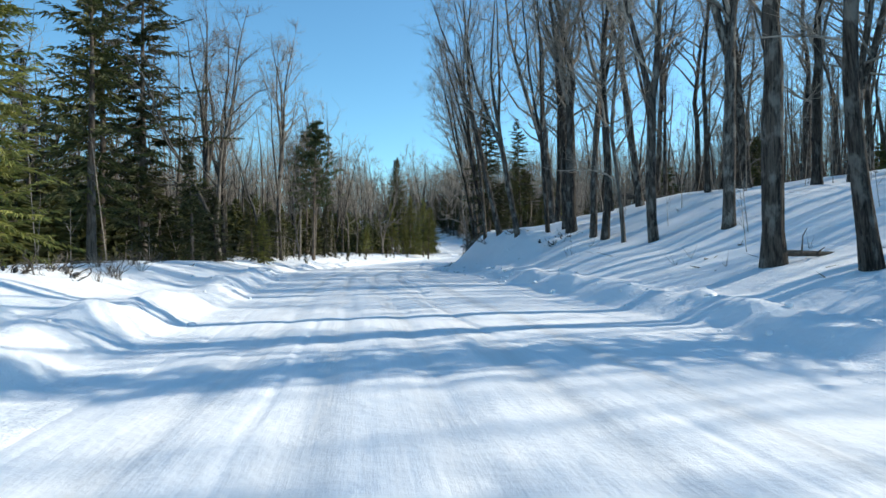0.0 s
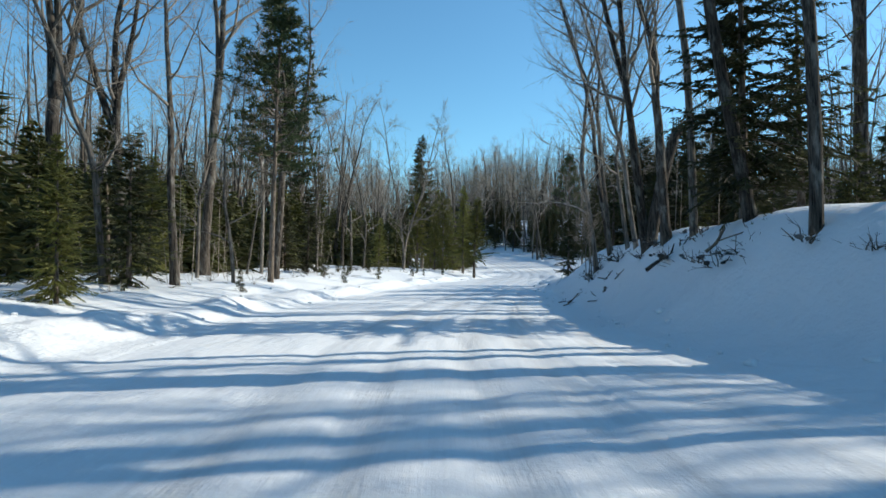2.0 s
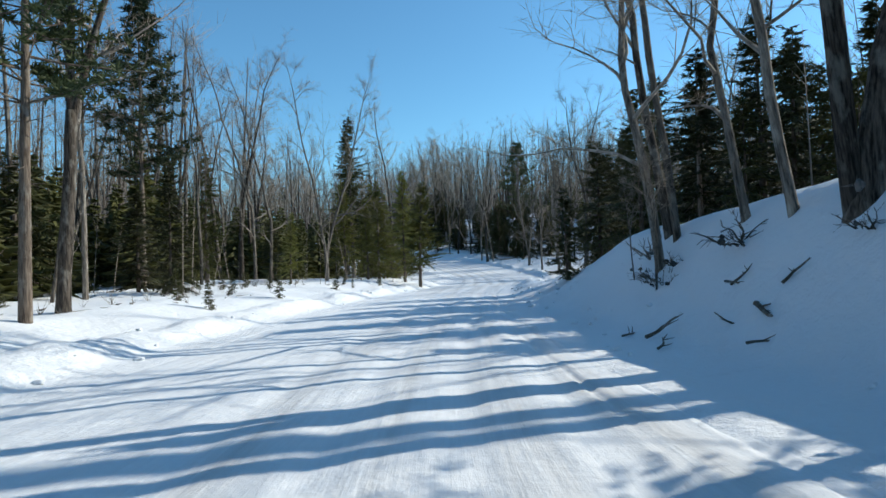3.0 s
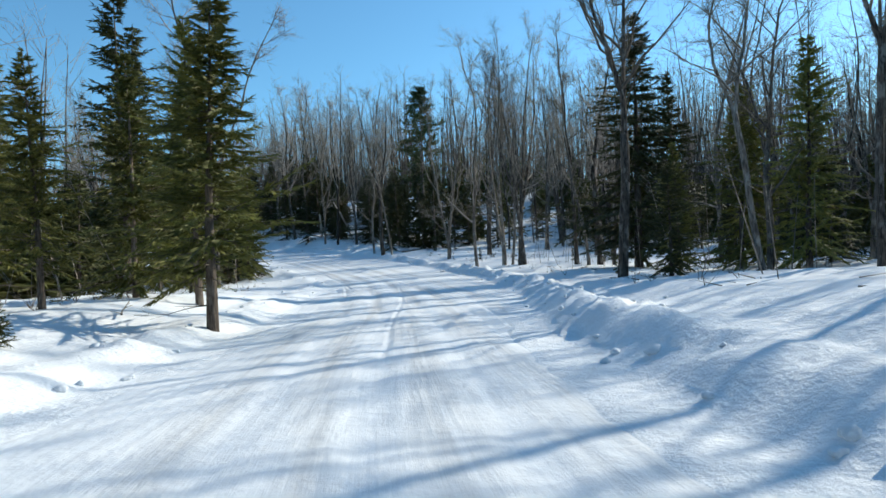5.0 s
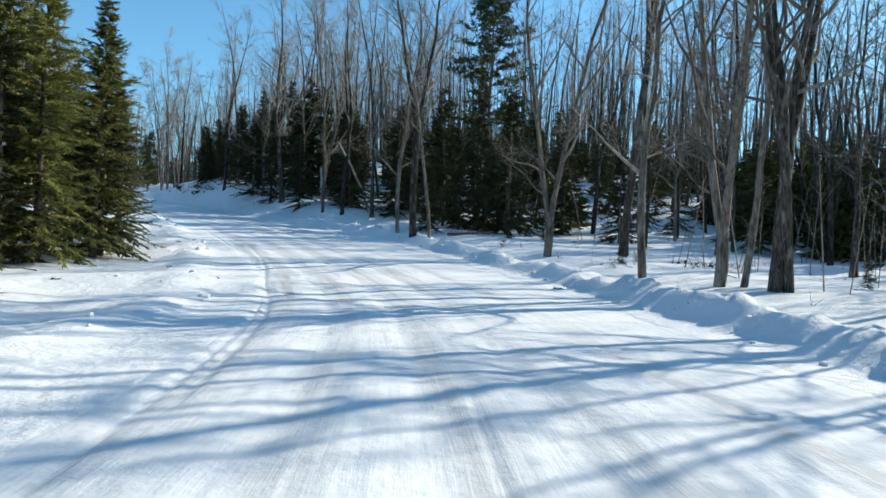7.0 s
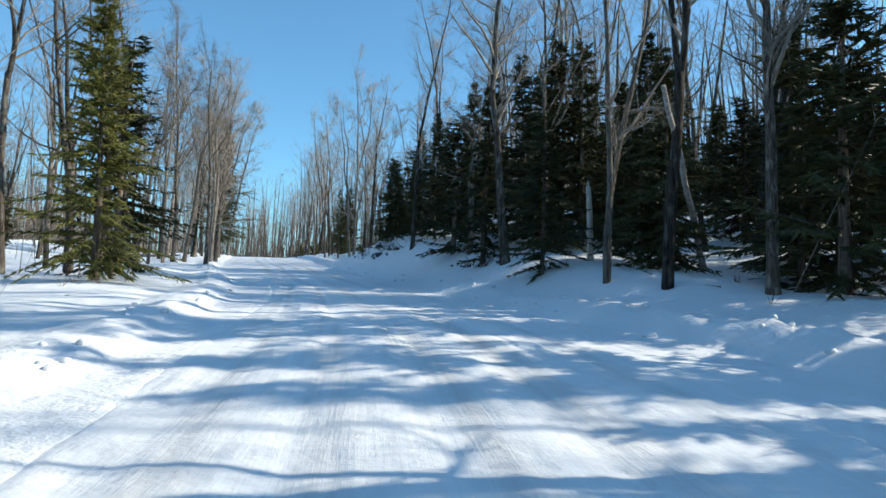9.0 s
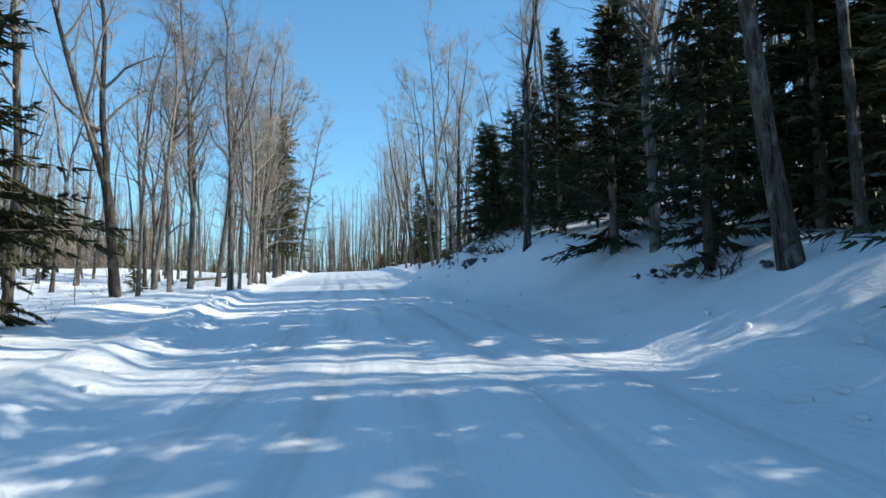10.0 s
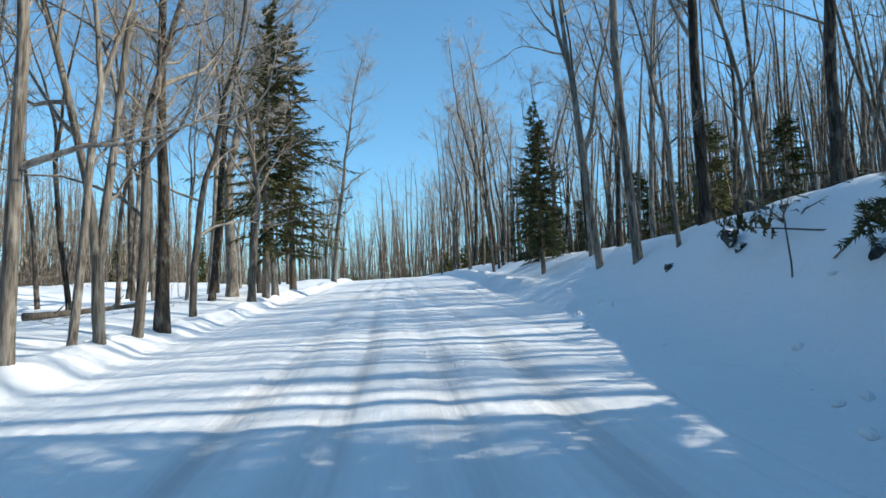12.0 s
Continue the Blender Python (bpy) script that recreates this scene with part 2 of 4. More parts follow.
def land(x, y):
    """Height of the snow at x, y."""
    x, y = np.asarray(x, float), np.asarray(y, float)
    d = x - road_x(y)
    z = road_z(y)
    l, r = np.interp(y, SY, EL), np.interp(y, SY, ER)
    # the plough's edge wanders
    l = l + 0.16 * wave(y, y * 0, 9, 3) + 0.05 * wave(y, y * 0, 2.3, 4)
    r = r + 0.18 * wave(y, y * 0, 8, 5) + 0.06 * wave(y, y * 0, 2.1, 6)
    out = 0
    # crumbled plough edge where the right bank is low
    crumble = np.where(d > 0, 0.055 * smooth((y - 66) / 8) * smooth((122 - y) / 6) + 0.03, 0.02)
    for u, b, h4, h12, h30, sd in ((l - d, BL, L4, L12, L30, 1.0), (d - r, BR, R4, R12, R30, 2.0)):
        uu = np.clip(u, 0, None)
        a4, a12, a30 = np.interp(y, SY, h4), np.interp(y, SY, h12), np.interp(y, SY, h30)
        cut = smooth((a4 - 1.2) / 0.8)  # high banks rise late and steeply
        h = a4 * smooth((uu - 0.6 * cut) / (4.3 - 0.9 * cut)) + (a12 - a4) * smooth((uu - 3) / 10) + (a30 - a12) * smooth((uu - 11) / 22)
        berm = np.interp(y, SY, b) * (1 + 0.3 * wave(x, y, 3.1, 7 + sd)) * np.exp(-((uu - 0.95) / 0.6) ** 2) * smooth(uu / 0.5) * (1 + 0.28 * wave(x, y, 0.95, 15 + sd))
        rough = smooth((uu - 0.2) / 1.5) * (0.07 * wave(x, y, 5.5, 2 + sd) + 0.035 * wave(x, y, 1.7, 9 + sd)) + np.exp(-((uu - 1.1) / 0.9) ** 2) * smooth(uu / 0.4) * (0.05 * wave(x, y, 0.8, 21 + sd) + crumble * np.clip(wave(x, y, 0.45, 27 + sd), -0.2, 1) * (1 + wave(x, y, 1.9, 31 + sd))) + smooth((uu - 6) / 12) * 0.25 * wave(x, y, 14, 11 + sd)
        out = out + np.where(u > 0, h + berm + rough, 0)
    far = smooth((np.abs(d) - 45) / 160)
    hill = 3 + 4 * wave(x, y, 420, 5) + 0.012 * np.clip(y, -200, 900)
    return (z + out) * (1 - far) + far * hill


# ---------------------------------------------------------------- ground and road
def mesh_of(name, verts, faces, mat, smooth_shade=True):
    me = bpy.data.meshes.new(name)
    me.from_pydata([tuple(v) for v in verts], [], faces)
    me.materials.append(mat)
    if smooth_shade:
        me.polygons.foreach_set("use_smooth", [True] * len(me.polygons))
    me.update()
    return me


def grid_faces(rows, cols):
    return [(i * cols + j, i * cols + j + 1, (i + 1) * cols + j + 1, (i + 1) * cols + j) for i in range(rows - 1) for j in range(cols - 1)]


def spread(a, b, step, far, grow):
    """Even steps from a to b, then ever longer ones out to far on both sides."""
    mid = list(np.arange(a, b, step))
    lo, hi, s = mid[0], mid[-1], step
    left, right = [], []
    while hi - mid[-1] < far:
        s *= grow
        lo, hi = lo - s, hi + s
        left.append(lo)
        right.append(hi)
    return np.array(left[::-1] + mid + right)


def build_ground():
    ys, ds = spread(-6, 176, 0.3, 1500, 1.16), spread(-9, 10, 0.15, 1500, 1.12)
    dd, yy = np.meshgrid(ds, ys)
    xx = dd + road_x(yy)
    zz = land(xx, yy)
    l, r = np.interp(yy, SY, EL), np.interp(yy, SY, ER)
    inside = np.minimum(dd - l, r - dd)
    zz = zz - 0.12 * smooth((inside - 0.5) / 0.6)
    me = mesh_of("ground", np.stack([xx.ravel(), yy.ravel(), zz.ravel()], 1), grid_faces(len(ys), len(ds)), SNOW)
    tagged(new("ground", me), "deep white snow over the forest floor and road banks", "snow", kind="structure")


# tyre grooves in the packed snow: places along the road and how far each lies from the driven line
GROOVES = (
    ((30, 36, 46, 52), (1.7, 1.62, 1.5, 1.3)),
    ((32, 38, 46, 54), (2.2, 2.2, 2.1, 1.8)),
    ((70, 76, 80, 86, 93), (2.2, 2.2, 2.35, 2.45, 2.4)),
    ((72, 78, 83, 88, 95), (-0.1, 0, 0.25, 0.5, 0.6)),
    ((86, 93, 98, 101, 107, 114, 120, 126, 134, 142), (-1.6, -1.85, -1.95, -2.05, -2.0, -1.95, -2.3, -2.05, -2.2, -2.4)),
    ((92, 98, 102, 105, 108, 113), (-1.6, -1.78, -1.93, -1.7, -1.45, -1.2)),
    ((118, 124, 130), (2.1, 2.05, 1.9)),
    ((119, 125, 130), (3.0, 2.9, 2.7)),
    ((119, 125, 129), (3.65, 3.6, 3.4)),
    ((1, 7, 9, 16), (2.4, 2.18, 1.9, 1.5)),
    ((0, 6, 12), (-0.85, -0.8, -0.7)),
    ((14, 20, 30), (1.6, 1.9, 1.75)),
)


def road_height(dd, yy):
    """Height of the packed snow dd metres to the right of the driven line."""
    l, r = np.interp(yy, SY, EL) - 0.1, np.interp(yy, SY, ER) + 0.1
    ww = (dd - l) / (r - l)
    ruts = 0
    for at in (-1.55, -0.55, 0.5, 1.5):
        ruts = ruts + np.exp(-((dd - at + 0.35 * wave(yy, yy * 0, 37, 2)) / 0.2) ** 2)
    z = road_z(yy) + 0.03 - 0.022 * ruts + 0.012 * wave(dd, yy, 1.3, 8) + 0.007 * wave(dd * 3, yy * 0.5, 0.9, 12) - 0.08 * (2 * ww - 1) ** 8 - 0.03 * (2 * ww - 1) ** 2
    for at, off in GROOVES:
        k = (dd - np.interp(yy, at, off) - 0.03 * wave(yy, yy * 0, 6, off[0])) / 0.042
        fade = smooth((yy - at[0]) / 3) * smooth((at[-1] - yy) / 3) * (0.6 + 0.35 * wave(yy, yy * 0, 2.2, off[1]))
        z = z + fade * (0.006 * np.exp(-(((np.abs(k) - 1.9) / 0.8) ** 2)) - 0.035 * np.exp(-k ** 2))
    return z


def build_road():
    ys = np.concatenate([np.arange(-30, -2, 1.0), np.arange(-2, 172, 0.35), np.arange(172, 335, 4)])
    ws = np.linspace(0, 1, 170)
    ww, yy = np.meshgrid(ws, ys)
    l, r = np.interp(yy, SY, EL) - 0.1, np.interp(yy, SY, ER) + 0.1
    dd = l + (r - l) * ww
    xx = dd + road_x(yy)
    zz = road_height(dd, yy)
    me = mesh_of("road", np.stack([xx.ravel(), yy.ravel(), zz.ravel()], 1), grid_faces(len(ys), len(ws)), PACKED)
    uv = me.uv_layers.new(name="lane")
    flat = np.stack([dd.ravel(), yy.ravel()], 1)
    idx = np.zeros(len(me.loops), int)
    me.loops.foreach_get("vertex_index", idx)
    uv.data.foreach_set("uv", flat[idx].ravel())
    tagged(new("road", me), "ploughed forest road of packed snow with grey wheel tracks", "road", kind="structure")


build_ground()
build_road()


# ---------------------------------------------------------------- trees
class Mesh:
    """Gathers tubes and needle sprays for one mesh."""

    def __init__(self):
        self.v, self.f = [], []

    def tube(self, pts, radii, sides):
        base = len(self.v)
        n = len(pts)
        for i, (p, r) in enumerate(zip(pts, radii)):
            d = (pts[min(i + 1, n - 1)] - pts[max(i - 1, 0)]).normalized()
            a = d.orthogonal().normalized() if abs(d.z) < 0.95 else (Vector((1, 0, 0)) - d * d.x).normalized()
            b = d.cross(a)
            for k in range(sides):
                t = 6.2832 * k / sides
                self.v.append(p + (a * math.cos(t) + b * math.sin(t)) * r)
        for i in range(n - 1):
            for k in range(sides):
                k2 = (k + 1) % sides
                o = base + i * sides
                self.f.append((o + k, o + k2, o + sides + k2, o + sides + k))
        self.f.append(tuple(base + (n - 1) * sides + k for k in range(sides)))

    def spray(self, p, d, size, wide):
        """One needled twig: a slim three-sided spindle."""
        a = d.orthogonal().normalized()
        b = d.cross(a)
        o = len(self.v)
        m = p + d * size * 0.12
        self.v += [m + a * wide, m + (b * 0.87 - a * 0.5) * wide, m + (-b * 0.87 - a * 0.5) * wide, p + d * size]
        self.f += [(o + 3, o + 1, o), (o + 3, o + 2, o + 1), (o + 3, o, o + 2)]

    def done(self, name, mat, smooth_shade=True):
        return mesh_of(name, self.v, self.f, mat, smooth_shade)


def bend(rng, p, d, length, steps, wobble, lift):
    pts = [p.copy()]
    d = d.copy()
    for _ in range(steps):
        d = (d + Vector((rng.gauss(0, wobble), rng.gauss(0, wobble), rng.gauss(0, wobble) + lift))).normalized()
        pts.append(pts[-1] + d * length / steps)
    return pts, d


def taper(r0, r1, n):
    return [r0 + (r1 - r0) * (i / (n - 1)) ** 0.9 for i in range(n)]


def bare_tree(seed, h, r, forks, limbs, sub, twigs, low=0.3, bark=None):
    """A leafless tree of height h: trunk mesh (with its forked stems) and branch mesh."""
    rng = random.Random(seed)
    trunk, crown = Mesh(), Mesh()
    up = Vector((rng.gauss(0, 0.025), rng.gauss(0, 0.025), 1)).normalized()
    stems = []
    if forks:
        fh = h * rng.uniform(*forks[1])
        pts, d = bend(rng, Vector((0, 0, -1.5)), up, fh + 1.5, 9, 0.03, 0.05)
        flare = taper(r * 1.0, r * 0.76, len(pts))
        flare[0], flare[1] = r * 1.5, r * 1.3
        trunk.tube(pts, [k * rng.uniform(0.94, 1.06) for k in flare], 9)
        for k in range(forks[0]):
            az = 6.28 * k / forks[0] + rng.uniform(-0.5, 0.5)
            tilt = rng.uniform(0.08, 0.24)
            dd = (d + Vector((math.cos(az), math.sin(az), 0)) * tilt).normalized()
            ln = (h - fh) * rng.uniform(0.82, 1.05)
            sp, _ = bend(rng, pts[-1] - d * 0.3, dd, ln, 12, 0.08, 0.09)
            rr = taper(r * 0.66, 0.012, len(sp))
            trunk.tube(sp, rr, 6)
            stems.append((sp, rr, 0.08))
    else:
        foot, d = bend(rng, Vector((0, 0, -1.5)), up, 0.22 * h + 1.5, 5, 0.02, 0.05)
        pts, d = bend(rng, foot[-1], d, 0.78 * h, 13, 0.085, 0.07)
        pts = foot + pts[1:]
        rr = taper(r * 1.05, 0.012, len(pts))
        rr = [k * rng.uniform(0.93, 1.07) for k in rr]
        rr[0], rr[1] = r * 1.5, r * 1.3
        trunk.tube(pts, rr, 9)
        stems.append((pts, rr, low))
    for sp, rr, start in stems:
        count = max(3, limbs // len(stems))
        for k in range(count):
            f = start + (0.97 - start) * (k + rng.random()) / count
            i = f * (len(sp) - 1)
            j = min(int(i), len(sp) - 2)
            p = sp[j].lerp(sp[j + 1], i - j)
            ax = (sp[j + 1] - sp[j]).normalized()
            az = rng.uniform(0, 6.28)
            side = Vector((math.cos(az), math.sin(az), 0))
            d = (ax * rng.uniform(0.45, 1.6) + side).normalized()
            ln = h * rng.uniform(0.1, 0.3) * (1.2 - 0.8 * f)
            r0 = min(rr[j] * 0.6, 0.017 * ln + 0.01)
            lp, _ = bend(rng, p, d, ln, 6, 0.19, 0.06)
            crown.tube(lp, taper(r0, 0.007, 7), 4)
            for q in range(sub):
                i2 = rng.uniform(0.2, 1) * (len(lp) - 1.01)
                j2 = int(i2)
                p2 = lp[j2].lerp(lp[j2 + 1], i2 - j2)
                ax2 = (lp[j2 + 1] - lp[j2]).normalized()
                d2 = (ax2 * 0.9 + Vector((rng.gauss(0, 0.65), rng.gauss(0, 0.65), rng.gauss(0.12, 0.4)))).normalized()
                l2 = ln * rng.uniform(0.25, 0.6)
                bp, _ = bend(rng, p2, d2, l2, 3, 0.2, 0.08)
                crown.tube(bp[::3] if l2 < 0.5 else [bp[0], bp[1], bp[3]], [0.011, 0.003] if l2 < 0.5 else [0.012, 0.008, 0.003], 3)
                for w in range(2 * twigs):
                    e = rng.randint(0, 2)
                    p3 = bp[e].lerp(bp[e + 1], rng.random())
                    d3 = (bp[3] - bp[1]).normalized() * 0.7 + Vector((rng.gauss(0, 0.65), rng.gauss(0, 0.65), rng.gauss(0.12, 0.5)))
                    crown.spray(p3, d3.normalized(), rng.uniform(0.25, 0.85), 0.0055)
    return trunk.done("trunk", bark or BARK), crown.done("crown", TWIG)


def spruce(seed, h, wide, clear=0.04, sprays=11, gap=0.34, ragged=0.25, fine=1.0, dead=0, leaf=None):
    """A spruce of height h: trunk mesh and a crown of drooping, needled boughs with gaps between."""
    rng = random.Random(seed)
    trunk, crown = Mesh(), Mesh()
    pts, _ = bend(rng, Vector((0, 0, -0.3)), Vector((0, 0, 1)), h + 0.3, 8, 0.012, 0.02)
    trunk.tube(pts, taper((0.012 * h + 0.03) * min(1, h / 4), 0.008, len(pts)), 8)
    # dead lower limbs, bare and bent
    for k in range(dead):
        az = rng.uniform(0, 6.28)
        bp, _ = bend(rng, pts[0].lerp(pts[3], rng.uniform(0.25, 1)), Vector((math.cos(az), math.sin(az), rng.uniform(-0.2, 0.25))), rng.uniform(0.5, 1.7), 5, 0.2, -0.02)
        trunk.tube(bp, taper(0.022, 0.006, 6), 4)
        for w in range(4):
            a = bp[rng.randint(1, 4)]
            trunk.spray(a, Vector((rng.gauss(0, 1), rng.gauss(0, 1), rng.gauss(0, 0.5))).normalized(), rng.uniform(0.2, 0.6), 0.006)
    z = h * clear + 0.25
    ph = [rng.uniform(0, 6.28) for _ in range(4)]
    while z < h * 0.985:
        f = z / h
        reach = wide * (1 - f) ** 0.8 * (1 if f > clear + 0.08 else 0.75) * rng.uniform(0.66, 1.15) + 0.12
        i = (z + 0.3) / (h + 0.3) * (len(pts) - 1)
        j = min(int(i), len(pts) - 2)
        c = pts[j].lerp(pts[j + 1], i - j)
        for k in range(rng.randint(6, 8)):
            if rng.random() < ragged * 0.6:
                continue
            az = rng.uniform(0, 6.28)
            # each tree is fuller on some sides and at some heights
            uneven = 1 + ragged * (0.5 * math.sin(az + ph[0] + 1.3 * z) + 0.35 * math.sin(2 * az + ph[1] - 0.7 * z) + 0.3 * math.sin(2.1 * z + ph[2]))
            ln = max(0.15, reach * uneven * rng.uniform(1 - ragged * 1.5, 1.1))
            pitch = 0.5 * f - 0.2 + rng.gauss(0, 0.28)
            d = Vector((math.cos(az), math.sin(az), pitch)).normalized()
            bp, _ = bend(rng, c + Vector((0, 0, rng.uniform(-0.3, 0.3))), d, ln, 4, 0.07, -0.03 + 0.02 * f)
            if dead:
                trunk.tube(bp[::2], taper(0.006 * ln + 0.008, 0.004, 3), 3)
            else:
                trunk.spray(bp[0], (bp[-1] - bp[0]).normalized(), ln, 0.006 * ln + 0.008)
            n = max(3, int(sprays * (0.35 + 0.65 * ln / max(wide, 0.1))))
            for q in range(n):
                g = 0.18 + 0.82 * (q + rng.random()) / n
                i2 = g * 3.99
                j2 = int(i2)
                p = bp[j2].lerp(bp[j2 + 1], i2 - j2)
                ax = (bp[j2 + 1] - bp[j2]).normalized()
                for s in (-1, 1):
                    side = ax.cross(Vector((0, 0, 1))).normalized() * s
                    dd = (ax * rng.uniform(0.5, 1.1) + side * rng.uniform(0.3, 1.0) + Vector((0, 0, rng.gauss(-0.35, 0.3)))).normalized()
                    sz = min(0.36, rng.uniform(0.22, 0.42) * (0.55 + 0.45 * ln / max(wide, 0.1)) * (1.25 - 0.4 * g) + 0.06)
                    crown.spray(p, dd, sz * 1.3 * fine, sz * 0.15 * fine)
            crown.spray(bp[-1], (bp[-1] - bp[-2]).normalized(), 0.32 * fine, 0.045 * fine)
            # thick, shaded twigs nearer the trunk
            for q in range(9):
                a = bp[0].lerp(bp[3], 0.05 + 0.8 * rng.random())
                dd = (bp[3] - bp[0]).normalized() + Vector((rng.gauss(0, 0.6), rng.gauss(0, 0.6), rng.gauss(-0.25, 0.35)))
                crown.spray(a, dd.normalized(), min(0.4, ln * rng.uniform(0.16, 0.3)) * (0.4 + 0.6 * fine), min(0.055, 0.02 * ln + 0.018))
        z += gap * rng.uniform(0.8, 1.2) * (1.15 - 0.45 * f)
    crown.spray(pts[-1] - Vector((0, 0, 0.2)), Vector((0, 0, 1)), 0.6 * fine, 0.05 * fine)
    return trunk.done("trunk", PINE_BARK), crown.done("crown", leaf or NEEDLES, False)


def pine(seed, h, wide, clear):
    """A tall pine: bare lower trunk with dead stubs and a rounded, tufted crown."""
    rng = random.Random(seed)
    trunk, crown = Mesh(), Mesh()
    pts, _ = bend(rng, Vector((0, 0, -0.3)), Vector((0, 0, 1)), h + 0.3, 10, 0.02, 0.02)
    trunk.tube(pts, taper(0.011 * h, 0.03, len(pts)), 8)
    z = h * 0.2
    while z < h * 0.99:
        f = z / h
        i = (z + 0.3) / (h + 0.3) * (len(pts) - 1)
        j = min(int(i), len(pts) - 2)
        c = pts[j].lerp(pts[j + 1], i - j)
        live = f > clear
        g = (f - clear) / (1 - clear)
        reach = wide * (0.55 + 0.6 * math.sin(3.14 * min(1, max(0, g) * 0.8 + 0.25))) * (1.05 - 0.75 * max(0, g) ** 2) if live else wide * 0.35
        for k in range(rng.randint(3, 5) if live else rng.randint(0, 2)):
            az = rng.uniform(0, 6.28)
            ln = reach * rng.uniform(0.55, 1.15)
            d = Vector((math.cos(az), math.sin(az), rng.uniform(0.0, 0.4) if live else rng.uniform(-0.3, 0.1))).normalized()
            bp, _ = bend(rng, c, d, ln, 4, 0.1, 0.05 if live else -0.04)
            trunk.tube(bp, taper(0.01 * ln + 0.012, 0.006, len(bp)), 3)
            if not live:
                continue
            for q in range(15):
                i2 = rng.uniform(1.0, 3.99)
                j2 = int(i2)
                p = bp[j2].lerp(bp[j2 + 1], i2 - j2) + Vector((rng.gauss(0, 0.15), rng.gauss(0, 0.15), rng.gauss(0.05, 0.08)))
                for s in range(6):
                    dd = Vector((rng.gauss(0, 1), rng.gauss(0, 1), rng.gauss(0.45, 0.6))).normalized()
                    crown.spray(p, dd, rng.uniform(0.25, 0.45), 0.04)
        z += rng.uniform(0.35, 0.6)
    return trunk.done("trunk", PINE_BARK), crown.done("crown", PINE_NEEDLES, False)


def tree_thing(name, meshes, label, category, group):
    root = tagged(new(name), label, category, group)
    for me in meshes:
        new(me.name.split(".")[0], me).parent = root
    return root


BARE_LABEL = "leafless grey-barked forest tree standing in deep snow"
MAPLE_LABEL = "leafless tree with pale smooth grey bark in sunlit snow"
TWIN_LABEL = "leafless tree with two grey stems from one foot in snow"
THIN_LABEL = "slender leafless young tree standing in deep snow"
FORK_LABEL = "leafless forest tree with forked grey trunk in snow"
SPRUCE_LABEL = "dark green spruce with drooping boughs beside the snowy road"
YOUNG_LABEL = "bushy young spruce, green to ground level, in the snow"
BACK_LABEL = "leafless woodland tree deeper in the snowy forest"
BROAD_LABEL = "broad full spruce, boughs coloured shade-dark, sweeping down to the snow"
SUNNY_LABEL = "full spruce coloured sunlit yellow-green at the snowy roadside"
DENSE_LABEL = "dense spruce, coloured shade-dark, with fine boughs on the shaded bank"
FEATHER_LABEL = "feathery spruce coloured sunlit yellow-green, with bare lower trunk and dead limbs"
RAGGED_LABEL = "tall ragged hemlock with uneven dark boughs above the road"
PINE_LABEL = "tall pine with bare lower trunk and tufted green crown"

# patterns: height and butt radius of each are kept so that copies can be scaled to their places
BARE, THIN, BACK, SPRUCES, YOUNG, PINES, BROAD, RAGGED, DENSE, MAPLES = [], [], [], [], [], [], [], [], [], []
for i in range(4):
    BARE.append((tree_thing("bare_tree", bare_tree(10 + i, 18, 0.21, None, 26, 7, 6, 0.3), BARE_LABEL, "tree", "bare roadside trees"), 18, 0.21))
for i in range(4):
    BARE.append((tree_thing("bare_tree", bare_tree(30 + i, 18, 0.23, (2 + i % 2, (0.22, 0.5)), 30, 7, 6), FORK_LABEL, "tree", "bare roadside trees"), 18, 0.23))
for i in range(5):
    THIN.append((tree_thing("bare_tree", bare_tree(50 + i, 13, 0.1, (2, (0.35, 0.6)) if i % 2 else None, 18, 6, 5, 0.22, YOUNG_BARK), THIN_LABEL, "tree", "slender bare trees"), 13, 0.1))
for i in range(5):
    BACK.append((tree_thing("bare_tree", bare_tree(130 + i, 16, 0.13, (2, (0.2, 0.5)) if i % 2 else None, 16, 5, 3, 0.3), BACK_LABEL, "tree", "woodland trees"), 16, 0.13))
for i in range(4):
    SPRUCES.append((tree_thing("spruce_tree", spruce(70 + i, 13, 2.7 - 0.3 * (i % 2), 0.0 if i < 2 else 0.03 * i, 17, 0.25, 0.4, 0.72), SPRUCE_LABEL, "tree", "roadside spruces"), 13, 0.19))
for i in range(4):
    YOUNG.append((tree_thing("spruce_tree", spruce(90 + i, 5, 1.75 - 0.2 * (i % 3), 0.0, 7, 0.29, 0.3, 0.95), YOUNG_LABEL, "tree", "young spruces"), 5, 0.09))
for i in range(2):
    PINES.append((tree_thing("pine_tree", pine(110 + i, 17, 3.3, 0.36), PINE_LABEL, "tree", "tall pines"), 17, 0.19))
for i in range(3):
    BROAD.append((tree_thing("spruce_tree", spruce(150 + i, 10, 2.8, (0.02, 0.16, 0.03)[i], (28, 38, 24)[i], 0.18, 0.32, (0.52, 0.5, 0.56)[i], (0, 16, 0)[i], (SHADED_NEEDLES, SUNLIT_NEEDLES, SUNLIT_NEEDLES)[i]), (BROAD_LABEL, FEATHER_LABEL, SUNNY_LABEL)[i], "tree", "broad spruces"), 10, 0.17))
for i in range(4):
    DENSE.append((tree_thing("spruce_tree", spruce(160 + i, 6, 2.1 - 0.2 * i, 0.02, 15, 0.17, 0.42, 0.56, 0, SHADED_NEEDLES), DENSE_LABEL, "tree", "bank spruces"), 6, 0.1))
